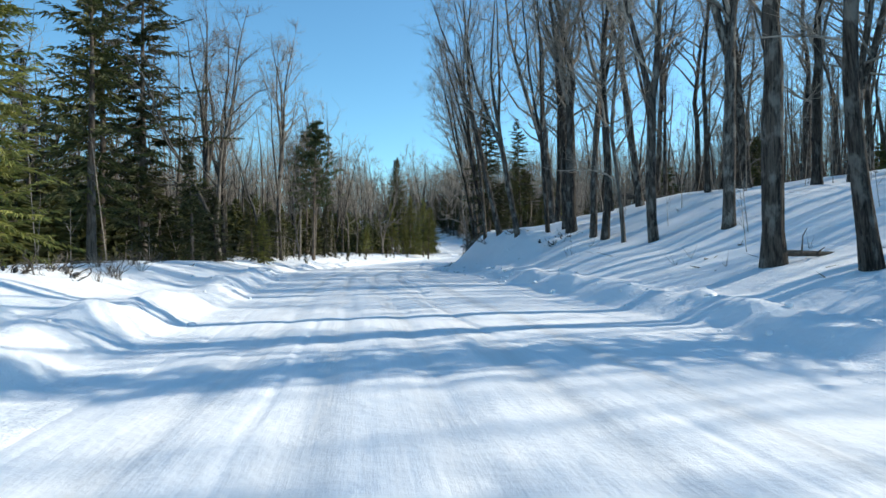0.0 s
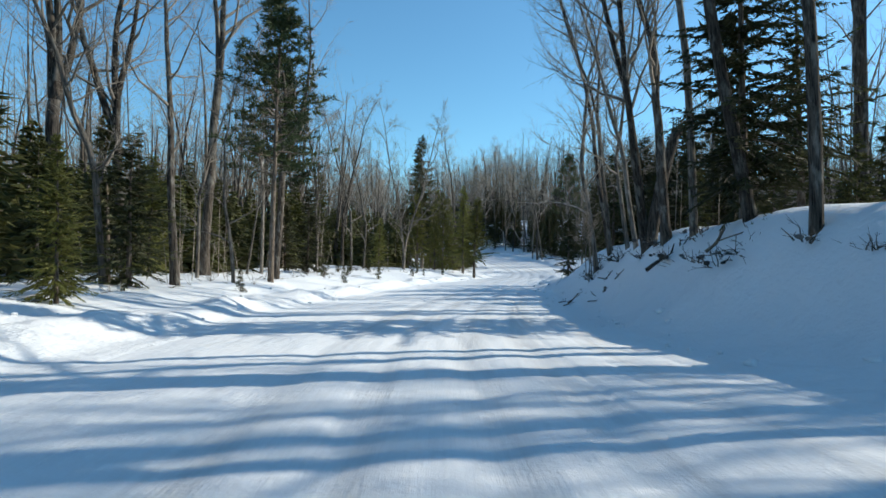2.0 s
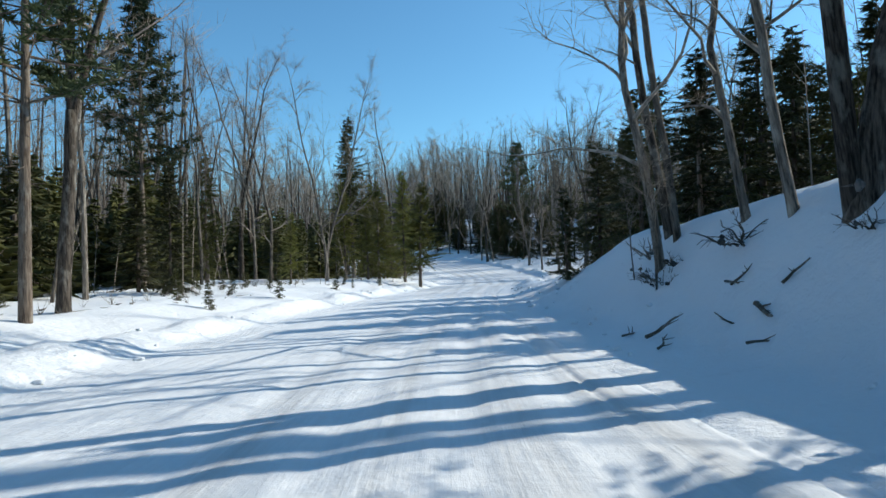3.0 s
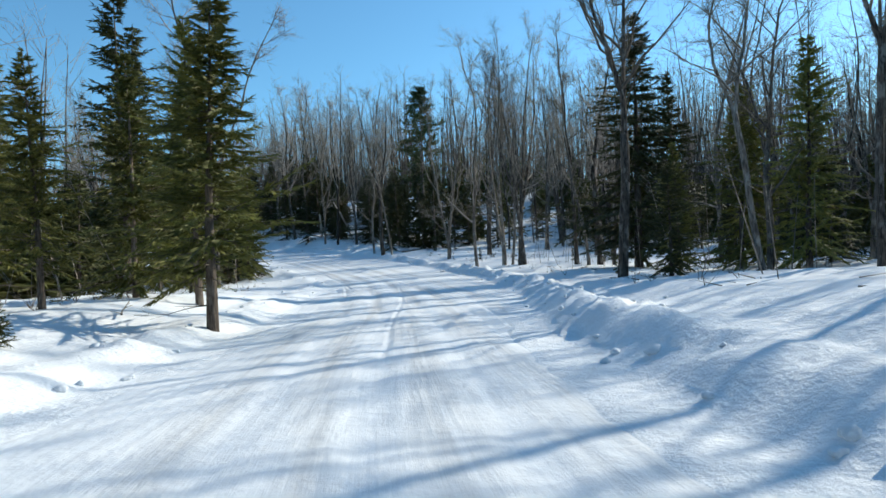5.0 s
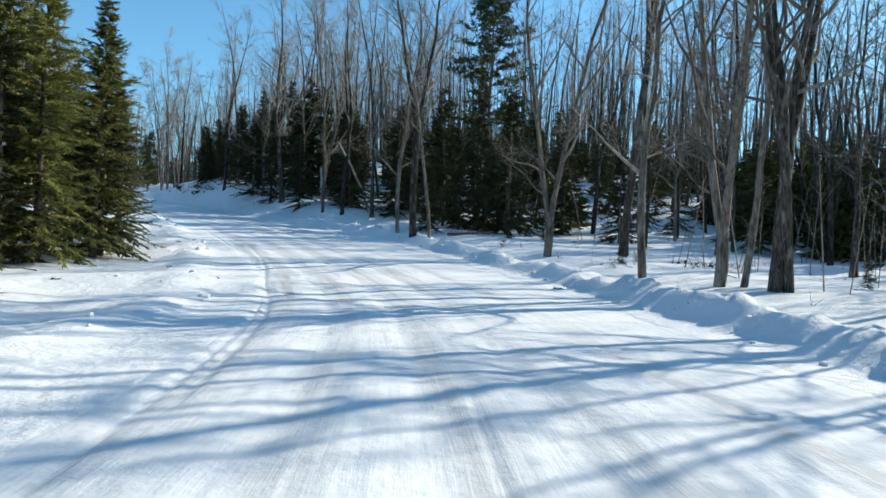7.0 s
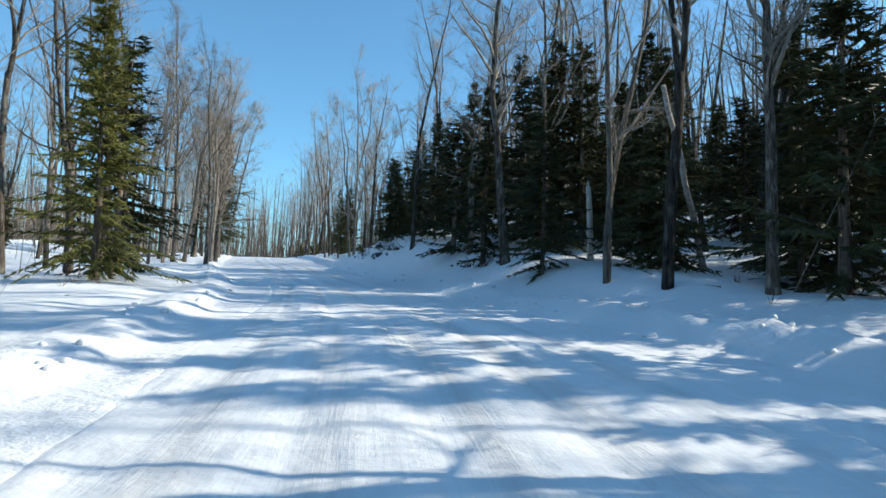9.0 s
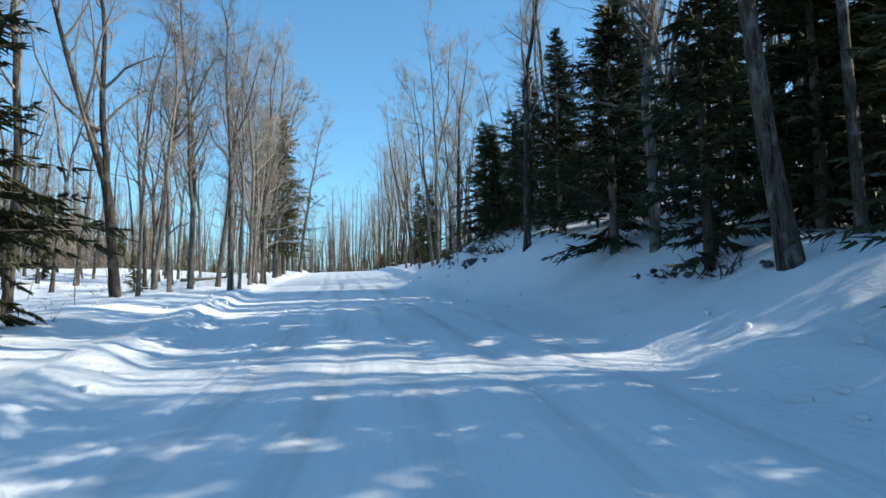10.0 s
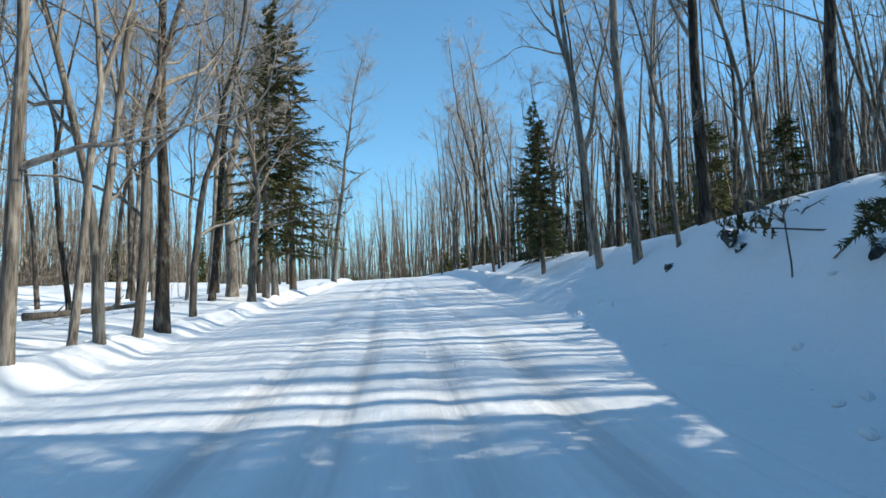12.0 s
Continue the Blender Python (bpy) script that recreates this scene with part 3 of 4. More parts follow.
for i in range(2):
    RAGGED.append((tree_thing("hemlock_tree", spruce(170 + i, 15, 4.0, 0.14, 17, 0.3, 0.45, 0.9), RAGGED_LABEL, "tree", "ragged hemlocks"), 15, 0.2))
for i in range(3):
    MAPLES.append((tree_thing("bare_tree", bare_tree(190 + i, 18, 0.2, (2, (0.3, 0.5)) if i == 1 else None, 30, 7, 6, 0.32, YOUNG_BARK), MAPLE_LABEL, "tree", "bare roadside trees"), 18, 0.2))
TWIN = [(tree_thing("bare_tree", bare_tree(180 + i, 17, 0.2, (2 + i % 2, (0.05, 0.1)), 30, 7, 6, 0.3, YOUNG_BARK), TWIN_LABEL, "tree", "bare roadside trees"), 17, 0.2) for i in range(2)]
FRESH = set()


def stand(pattern, x, y, size, rng, lean=(0, 0), dia=0.0, fat=1.0):
    """Put a tree at x, y, its height scaled to size and its trunk to dia; the pattern itself takes the first place."""
    ob, h, r = pattern
    k = size / h
    w = min(max(dia / (2 * r), 0.6 * k), 1.3 * k) if dia else k * fat
    m = Matrix.Translation((x, y, float(land(x, y)))) @ Euler((radians(lean[0]), radians(lean[1]), 0)).to_matrix().to_4x4() @ Matrix.Rotation(rng.uniform(0, 6.28), 4, "Z") @ Matrix.Diagonal((w, w, k, 1))
    if ob.name not in FRESH:
        FRESH.add(ob.name)
        ob.matrix_basis = m
        return ob
    keep = ob.scale.copy()
    ob.scale = (1, 1, 1)
    made = copy_thing(ob, m)
    ob.scale = keep
    return made


# places along the road: x, y and trunk width, or height
BARE_A = [(7.9, 11.2, 0.43), (7.3, 13.4, 0.62), (7.7, 22.1, 0.47), (7.1, 23.9, 0.21), (6.8, 25.7, 0.42), (6.6, 26.7, 0.43), (6.1, 28.8, 0.61), (12.8, 29.5, 0.30), (14.7, 29.6, 0.62), (6.1, 30.1, 0.49), (5.2, 30.4, 0.26), (8.7, 31.6, 0.43), (3.9, 31.9, 0.33), (6.4, 34.1, 0.32), (-12.9, 35.1, 0.45), (3.4, 36.0, 0.36), (13.1, 37.0, 0.44), (6.8, 37.2, 0.59), (-13.4, 37.3, 0.32), (2.6, 38.1, 0.25), (23.0, 38.7, 0.62), (8.0, 39.1, 0.49), (2.9, 41.0, 0.31), (-13.3, 44.0, 0.21), (2.8, 44.1, 0.23), (2.6, 45.4, 0.33), (-12.2, 46.1, 0.29), (2.5, 47.1, 0.34), (10.3, 48.1, 0.58), (2.6, 48.4, 0.19)]
BARE_B = [(-11.8, 49.9, 0.16), (2.8, 50.0, 0.19), (-19.9, 52.0, 0.62), (2.2, 52.4, 0.24), (2.7, 52.9, 0.2), (3.1, 53.8, 0.26), (-14.3, 52.7, 0.18), (-11.6, 54.6, 0.35), (-15.3, 55.7, 0.48), (-21.1, 59.2, 0.62), (-14.8, 60.2, 0.13), (-14.6, 62.0, 0.21), (-12.7, 76.9, 0.33), (-12.2, 78.2, 0.24), (-7.7, 77.4, 0.32), (-14.0, 73.4, 0.19), (-15.8, 74.1, 0.26), (-10.7, 75.1, 0.20), (-19.6, 80.5, 0.33), (-2.9, 91.3, 0.2), (18.4, 96.4, 0.18), (19.0, 97.4, 0.18), (17.0, 96.8, 0.22), (18.2, 97.6, 0.36), (17.0, 98.2, 0.28), (14.8, 100.8, 0.28), (14.5, 100.9, 0.34), (14.2, 101.8, 0.18), (13.8, 102.1, 0.36), (-16.5, 99.2, 0.40), (12.4, 103.0, 0.24), (-3.5, 100.5, 0.38), (-5.1, 106.6, 0.32)]
BARE_C = [(16.2, 110.8, 0.36), (12.4, 109.7, 0.36), (22.4, 113.2, 0.41), (9.1, 114.6, 0.15), (8.6, 115.5, 0.36), (8.1, 116.9, 0.21), (27.8, 120.3, 0.43), (7.7, 124.6, 0.26), (6.1, 125.9, 0.28), (5.0, 127.3, 0.24), (-16.2, 141.4, 0.17), (-18.0, 142.4, 0.45), (-2.7, 143.1, 0.26), (2.0, 143.7, 0.19), (-16.9, 143.9, 0.20), (-15.1, 145.3, 0.25), (-17.7, 146.0, 0.26), (-16.5, 147.8, 0.17), (-21.3, 148.0, 0.29), (-17.7, 150.6, 0.21), (-19.7, 150.7, 0.28), (-22.1, 151.8, 0.35), (-18.5, 152.0, 0.15), (-18.8, 152.9, 0.20), (-19.2, 154.0, 0.22), (-19.8, 155.1, 0.31), (-21.5, 157.9, 0.22), (-9.6, 158.6, 0.11), (-9.0, 159.4, 0.29), (-10.4, 159.5, 0.24)]
BARE_D = [(-11.6, 162.6, 0.23), (-24.2, 163.6, 0.30), (-5.3, 164.8, 0.48), (-27.3, 165.0, 0.29), (-12.3, 166.5, 0.20), (-7.2, 167.1, 0.20), (-25.9, 167.4, 0.31), (-28.9, 168.3, 0.62), (-35.5, 174.1, 0.41), (-44.4, 176.5, 0.53), (-36.5, 189.8, 0.48), (-23.0, 192.8, 0.55), (-29.6, 207.2, 0.54), (10.6, 83.3, 0.36)]
GREEN_A = [(-14.4, 36.4, 2.76), (-12.3, 40.5, 2.59), (-12.6, 44.1, 4.15), (-20.4, 51.7, 5.36), (-24.6, 61.4, 5.71), (2.8, 61.6, 3.35), (-16.7, 62.3, 4.87), (-12.5, 64.4, 5.07), (-24.1, 73.6, 7.72), (-14.0, 74.5, 7.28), (-10.7, 76.1, 3.59), (11.3, 81.7, 3.48), (18.1, 86.9, 2.50), (18.6, 91.0, 9.50), (-33.2, 90.4, 8.99), (-27.6, 95.6, 7.70), (-23.1, 102.1, 8.88), (-3.7, 103.1, 5.18), (-3.1, 104.8, 5.09), (-8.4, 107.6, 16.00), (33.5, 108.1, 4.57), (-1.9, 108.1, 5.35), (-4.5, 114.1, 3.31), (19.2, 116.5, 4.48), (9.8, 118.3, 3.32), (12.9, 118.8, 4.57), (11.8, 120.0, 3.91), (34.7, 122.8, 4.81), (15.5, 124.4, 5.5)]
GREEN_B = [(20.5, 125.8, 5.59), (11.2, 129.4, 5.50), (9.6, 127.9, 4.90), (6.8, 129.6, 5.50), (7.2, 131.2, 5.50), (3.5, 130.1, 4.80), (6.7, 134.5, 6.00), (-10.7, 131.1, 8.09), (3.7, 136.2, 6.85), (1.5, 134.6, 6.85), (-0.0, 138.1, 5.85), (-20.7, 146.2, 1.64), (-43.2, 161.3, 7.00), (-6.8, 163.0, 2.45), (-14.7, 172.2, 2.28), (-15.9, 175.8, 7.00), (-19.4, 188.0, 7.20), (-13.0, 31.6, 5.80), (-16.2, 32.6, 5.00), (-23.0, 34.1, 12.00), (-26.0, 40.1, 11.00), (-14.6, 46.6, 5.20), (-18.0, 45.1, 6.00), (-15.0, 39.1, 4.50), (-19.0, 41.1, 6.00), (-12.5, 33.6, 4.00), (13.8, 118.1, 7.09), (13.0, 120.6, 7.34), (11.3, 121.6, 7.39), (12.6, 124.5, 5.73)]
GREEN_C = [(9.2, 125.0, 6.59), (6.7, 128.6, 5.93), (10.5, 130.3, 7.03), (5.2, 136.4, 8.00), (3.8, 137.3, 8.50), (-5.2, 158.5, 1.70), (-4.4, 157.0, 1.50), (-4.8, 160.0, 1.80), (5.5, 50.5, 2.40), (6.5, 47.0, 2.20), (7.2, 44.0, 2.30), (5.0, 53.6, 2.80), (8.5, 50.0, 3.20), (9.5, 46.0, 3.00), (7.8, 54.5, 4.00), (6.2, 52.0, 2.60), (8.0, 47.5, 2.80), (17.5, 119.6, 5.58), (15.3, 121.4, 6.36), (17.0, 122.2, 6.38), (15.9, 125.0, 5.60), (11.9, 126.0, 5.29), (12.0, 127.5, 6.21), (13.3, 129.2, 5.68), (13.1, 131.4, 5.96), (10.5, 137.3, 5.04), (7.2, 139.1, 6.16)]
PINE_ROW = [(-11.1, 52.2, 12.00), (14.8, 125.4, 15.50), (-15.6, 69.7, 14.00)]
# the spruce at (13.0, 10.4) is added out of view for its shadow
BROAD_ROW = [(6.3, 130.4, 6.80), (-4.5, 147.9, 4.20), (-4.7, 149.0, 3.40), (-3.9, 149.6, 4.00), (-3.4, 147.0, 4.50), (3.0, 139.5, 8.50), (0.2, 141.8, 8.00), (-1.6, 143.2, 6.50), (-2.6, 145.4, 6.00), (-0.4, 146.5, 6.00), (0.8, 144.0, 6.50), (-1.5, 148.5, 6.50), (-2.2, 150.7, 5.60), (13.0, 10.4, 9.50), (16.0, 81.0, 7.50), (15.2, 83.0, 6.50), (17.5, 84.5, 7.00), (16.8, 91.6, 12.50), (-1.9, 78.0, 6.60), (-2.7, 83.9, 8.00), (-3.6, 90.0, 5.00), (-2.0, 107.8, 7.20), (-2.3, 111.5, 5.20), (-2.6, 105.6, 7.40), (-4.0, 107.8, 9.00), (-5.6, 104.7, 10.00), (-7.0, 110.0, 8.00), (-6.4, 101.5, 8.00), (-3.6, 111.0, 4.60), (-6.6, 118.9, 6.50), (-8.7, 127.6, 8.50), (-10.8, 13.8, 9.50), (-11.6, 39.5, 3.40), (-16.8, 53.5, 5.20), (-9.4, 74.5, 4.00), (-4.6, 85.4, 7.40), (-6.8, 81.5, 6.80), (-5.2, 79.4, 5.20), (14.4, 85.3, 5.00)]
RAGGED_ROW = [(3.2, 41.9, 9.00), (5.6, 43.8, 8.00), (-29.0, 173.2, 15.00), (-14.3, 168.0, 6.50), (-25.5, 166.2, 12.50), (-17.3, 35.1, 20.00), (-20.5, 36.6, 19.00), (-14.2, 24.6, 15.00), (-7.2, 98.1, 15.50)]
SAPLING_ROW = [(1.9, 52.0, 3.60), (1.7, 51.6, 3.00), (2.0, 53.4, 2.60), (-8.4, 153.6, 1.60), (-7.6, 152.5, 2.00), (-6.6, 149.5, 2.40)]
TWINS = {(12.4, 109.7), (5.0, 127.3), (-12.9, 35.1), (13.8, 102.1), (-18.8, 152.9), (-7.7, 77.4)}
BARE_ROWS = (BARE_A, BARE_B, BARE_C, BARE_D)
# dark hemlocks crowding the end of the cut bank
BANK_ROW = [(5.2, 56.2, 5.0), (6.4, 53.8, 4.6), (4.6, 58.9, 5.0), (6.0, 60.6, 6.0), (4.4, 62.4, 4.6), (7.8, 57.2, 6.4), (5.6, 64.8, 5.0), (8.4, 61.5, 7.0), (7.2, 66.0, 6.0), (9.2, 54.4, 6.0), (7.4, 51.6, 4.2), (10.2, 58.6, 6.5)]
GREEN_ROWS = (GREEN_A, GREEN_B, GREEN_C, BANK_ROW)

rng = random.Random(7)
TAKEN = []


def plant_bare(rows):
    for x, y, dia in rows:
        TAKEN.append((x, y))
        off = x - float(road_x(y)) - np.interp(y, SY, ER)
        if off > 0 and dia > 0.4:
            dia *= 0.86
        # trees at the lip of the cut bank lean out over the road
        lip = -rng.gauss(6.5, 2.5) if 0 < off < 5 and (24 < y < 54 or y < 12) else 0
        if (x, y) in TWINS:
            stand(rng.choice(TWIN), x, y, 17 * rng.uniform(0.95, 1.05), rng, (rng.gauss(0, 1.0), rng.gauss(-1, 1.0)), dia)
        elif dia < 0.25:
            k = rng.choice(THIN)
            stand(k, x, y, max(9, min(15, 13 * dia / 0.2)) * rng.uniform(0.9, 1.1), rng, (rng.gauss(0, 2), rng.gauss(lip, 2)), dia)
        else:
            # pale maple bark on the left also stands in for sun on trunks
            k = rng.choice(MAPLES if off < 0 and y > 120 and rng.random() < 0.6 else BARE)
            stand(k, x, y, max(15, min(21, 18 * dia / 0.4)) * rng.uniform(0.93, 1.07), rng, (rng.gauss(0, 1.0), rng.gauss(lip, 1.0)), dia)


def plant_green(rows):
    for x, y, h in rows:
        TAKEN.append((x, y))
        off = x - float(road_x(y))
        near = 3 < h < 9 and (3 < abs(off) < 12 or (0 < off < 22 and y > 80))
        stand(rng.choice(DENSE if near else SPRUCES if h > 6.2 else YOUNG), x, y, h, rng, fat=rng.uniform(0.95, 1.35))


for rows in BARE_ROWS:
    plant_bare(rows)
for rows in GREEN_ROWS:
    plant_green(rows)
for x, y, h in PINE_ROW:
    TAKEN.append((x, y))
    stand(rng.choice(PINES), x, y, h, rng)


for x, y, h in BROAD_ROW:
    TAKEN.append((x, y))
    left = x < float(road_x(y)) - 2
    # trees left of the road, and a few right, get the sun-brightened needles
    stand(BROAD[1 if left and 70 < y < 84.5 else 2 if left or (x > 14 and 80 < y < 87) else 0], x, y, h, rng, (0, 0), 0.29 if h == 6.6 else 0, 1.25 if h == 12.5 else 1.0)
for x, y, h in ((-5.3, 149.5, 4.9), (-4.9, 148.3, 4.7), (-4.2, 150.6, 5.4)):
    stand(DENSE[1], x, y, h, rng, fat=1.3)
for x, y, h in SAPLING_ROW:
    stand(rng.choice(THIN), x, y, h, rng, (rng.gauss(0, 5), rng.gauss(0, 5)))
for x, y, h in RAGGED_ROW:
    TAKEN.append((x, y))
    ragged = rng.choice(RAGGED)
    # the one at the lip of the bank is full and broad
    stand(BROAD[0] if 0 < x < 4 else ragged, x, y, h, rng)


def free(x, y, room):
    return all((x - a) ** 2 + (y - b) ** 2 > room * room for a, b in TAKEN)


def fill(count, ya, yb, side, near, deep, pick):
    """Scatter trees behind the roadside rows: side -1 left or 1 right of the road, from near to deep metres past its edge."""
    for _ in range(count):
        for _try in range(12):
            y = rng.uniform(ya, yb)
            e = np.interp(y, SY, EL if side < 0 else ER)
            x = float(road_x(y) + e + side * (near + (deep - near) * rng.random() ** 1.2))
            if free(x, y, 1.6):
                TAKEN.append((x, y))
                pick(x, y)
                break


def bare_pick(x, y):
    stand(rng.choice(BARE if rng.random() < 0.4 else THIN), x, y, rng.uniform(11, 18), rng, (rng.gauss(0, 2.2), rng.gauss(0, 2.2)))


def green_pick(x, y):
    stand(rng.choice(YOUNG + DENSE[:2]), x, y, rng.uniform(2.5, 5.5), rng, fat=rng.uniform(1, 1.5))


def back_pick(x, y):
    stand(rng.choice(BACK), x, y, rng.uniform(12, 18), rng, (rng.gauss(0, 2), rng.gauss(0, 2)))


def dark_pick(x, y):
    stand(rng.choice(DENSE), x, y, rng.uniform(3.5, 5.5), rng, fat=rng.uniform(1, 1.4))


def seedling_pick(x, y):
    stand(rng.choice(YOUNG), x, y, rng.uniform(0.4, 1.0), rng)


def mixed(x, y):
    (bare_pick if rng.random() < 0.3 else back_pick)(x, y)


# right of the road, from the hillside to the crest
fill(38, 0, 62, 1, 11, 40, mixed)
fill(40, 60, 135, 1, 10, 34, mixed)
fill(24, 62, 130, 1, 9, 36, green_pick)
fill(6, 5, 60, 1, 16, 34, green_pick)
fill(34, 128, 175, 1, 5, 28, mixed)
fill(26, 165, 225, 1, 1.5, 10, mixed)
fill(9, 168, 230, 1, 2.5, 14, green_pick)
fill(7, 70, 92, 1, 8, 24, mixed)
fill(4, 95, 120, 1, 8, 22, mixed)
fill(16, 135, 144, 1, 5, 20, dark_pick)
fill(10, 56, 80, 1, 6, 22, dark_pick)
# left of the road
fill(8, -5, 40, -1, 9, 34, mixed)
fill(20, 30, 112, -1, 13, 36, mixed)
fill(46, 20, 112, -1, 9, 34, green_pick)
fill(30, 118, 175, -1, 5, 30, mixed)
fill(26, 165, 225, -1, 1.5, 10, mixed)
fill(18, 44, 82, -1, 1.8, 9, seedling_pick)
fill(8, 84, 122, 1, 4, 14, seedling_pick)
# slim stems added unseen at the low ground's far side to shadow-stripe the road
for x, y, h in ((15.2, 81.8, 12), (20.4, 82.3, 14), (17.2, 83.6, 11), (13.8, 80.4, 11)):
    stand(THIN[int(x) % len(THIN)], x, y, h, rng, (rng.gauss(0, 2), rng.gauss(0, 2)), 0.32)
# close-set stems up the hillside
for k in range(16):
    x, y = 10 + 1.5 * (k % 8) + rng.uniform(-0.6, 0.6), 20 + 1.35 * k + rng.uniform(-0.8, 0.8)
    if free(x, y, 0.9):
        TAKEN.append((x, y))
        bare_pick(x, y)
# stout bare trunks before the dark spruces at the foot of the rise
for pattern, x, y, h, dia in ((BARE[0], 2.4, 133.2, 17, 0.34), (THIN[0], 0.8, 137.1, 13, 0.28)):
    stand(pattern, x, y, h, rng, (rng.gauss(0, 1), rng.gauss(-2, 1)), dia)
# patterns that found no place yet stand deep in the woods
for k, (ob, h, r) in enumerate(BARE + MAPLES + TWIN + THIN + BACK + SPRUCES + YOUNG + PINES + BROAD + RAGGED + DENSE):
    if ob.name not in FRESH:
        stand((ob, h, r), 52 + 3 * k, 70 + 5 * k, h, rng)


def far_woods(count, greens):
    """The woods beyond, too many to count: bare stems with their branches, and the dark young spruces among them."""
    rg = random.Random(21)
    bark, stems, firs = Mesh(), Mesh(), Mesh()
    n = 0
    while n < count + greens:
        if rg.random() < 0.72:
            y = rg.uniform(-25, 235)
            s = rg.choice((-1, 1))
            x = float(road_x(y) + np.interp(y, SY, EL if s < 0 else ER)) + s * (rg.uniform(14 if s < 0 else 29, 40) if rg.random() < 0.55 else rg.uniform(30, 80))
        else:
            y = rg.uniform(205, 330)
            x = float(road_x(y)) + rg.choice((-1, 1)) * (6.5 + 60 * rg.random() ** 1.3)
        k = rg.random()
        # closer ranks behind the roadside trees
        if n < count and k < 0.05:
            y = rg.uniform(60, 120)
            x = float(road_x(y) + np.interp(y, SY, ER)) + rg.uniform(22, 40)
        elif n < count and k < 0.17:
            y = rg.uniform(5, 80)
            x = float(road_x(y) + np.interp(y, SY, ER)) + rg.uniform(38, 66)
        elif n < count and k < 0.21:
            y = rg.uniform(150, 215)
            x = float(road_x(y) + np.interp(y, SY, ER)) + rg.uniform(12, 34)
        if n >= count and k < 0.22:
            y = rg.uniform(66, 150)
            x = float(road_x(y) + np.interp(y, SY, ER)) + rg.uniform(14 if y > 114 else 26, 46)
        elif n >= count and k < 0.75:
            y = rg.uniform(18, 120)
            x = float(road_x(y) + np.interp(y, SY, EL)) - rg.uniform(11, 42)
        if not free(x, y, 1.2) or (120 < y < 235 and -48 < x - float(road_x(y)) < -5 and rg.random() < 0.85):
            continue
        n += 1
        z = float(land(x, y))
        if n > count:
            h, w = rg.uniform(2.5, 7), rg.uniform(1.1, 1.9)
            firs.tube([Vector((x, y, z - 0.2)), Vector((x, y, z + h * 0.9))], [0.09, 0.02], 4)
            k = 0.25
            while k < h * 0.98:
                reach = w * (1 - k / h) ** 0.8 + 0.15
                for _ in range(13):
                    az = rg.uniform(0, 6.28)
                    d = Vector((math.cos(az), math.sin(az), rg.gauss(-0.1, 0.2))).normalized()
                    firs.spray(Vector((x, y, z + k)) + d * reach * rg.uniform(0.05, 0.6), d, reach * rg.uniform(0.4, 0.75), 0.1 + 0.06 * reach)
                k += 0.28
            continue
        h = rg.uniform(12, 19)
        pts, _ = bend(rg, Vector((x, y, z - 0.3)), Vector((rg.gauss(0, 0.05), rg.gauss(0, 0.05), 1)).normalized(), h, 4, 0.05, 0.03)
        stems.tube(pts, taper(rg.uniform(0.08, 0.2), 0.025, 5), 4)
        for k in range(13):
            p = pts[1].lerp(pts[4], 0.2 + 0.8 * rg.random()) if rg.random() < 0.3 else pts[2].lerp(pts[4], rg.random())
            az = rg.uniform(0, 6.28)
            d = Vector((math.cos(az), math.sin(az), rg.uniform(0.5, 1.8))).normalized()
            ln = rg.uniform(1.2, 3.4)
            bark.spray(p, d, ln, 0.022)
            for w in range(4):
                q = p + d * ln * rg.uniform(0.25, 0.95)
                e = (d + Vector((rg.gauss(0, 0.7), rg.gauss(0, 0.7), rg.uniform(0, 0.8)))).normalized()
                bark.spray(q, e, rg.uniform(0.6, 1.6), 0.013)
    tagged(new("far_woods", bark.done("far_woods", TWIG)), "leafless grey-brown crowns of the woods on the slopes beyond", "woods", kind="stuff")
    tagged(new("far_stems", stems.done("far_stems", BARK)), "dark bare stems of the woods on the snowy slopes", "woods", kind="stuff")
    tagged(new("spruce_thicket", firs.done("spruce_thicket", NEEDLES, False)), "dark young spruces growing thickly under the bare woods", "thicket", kind="stuff")


far_woods(2800, 1000)


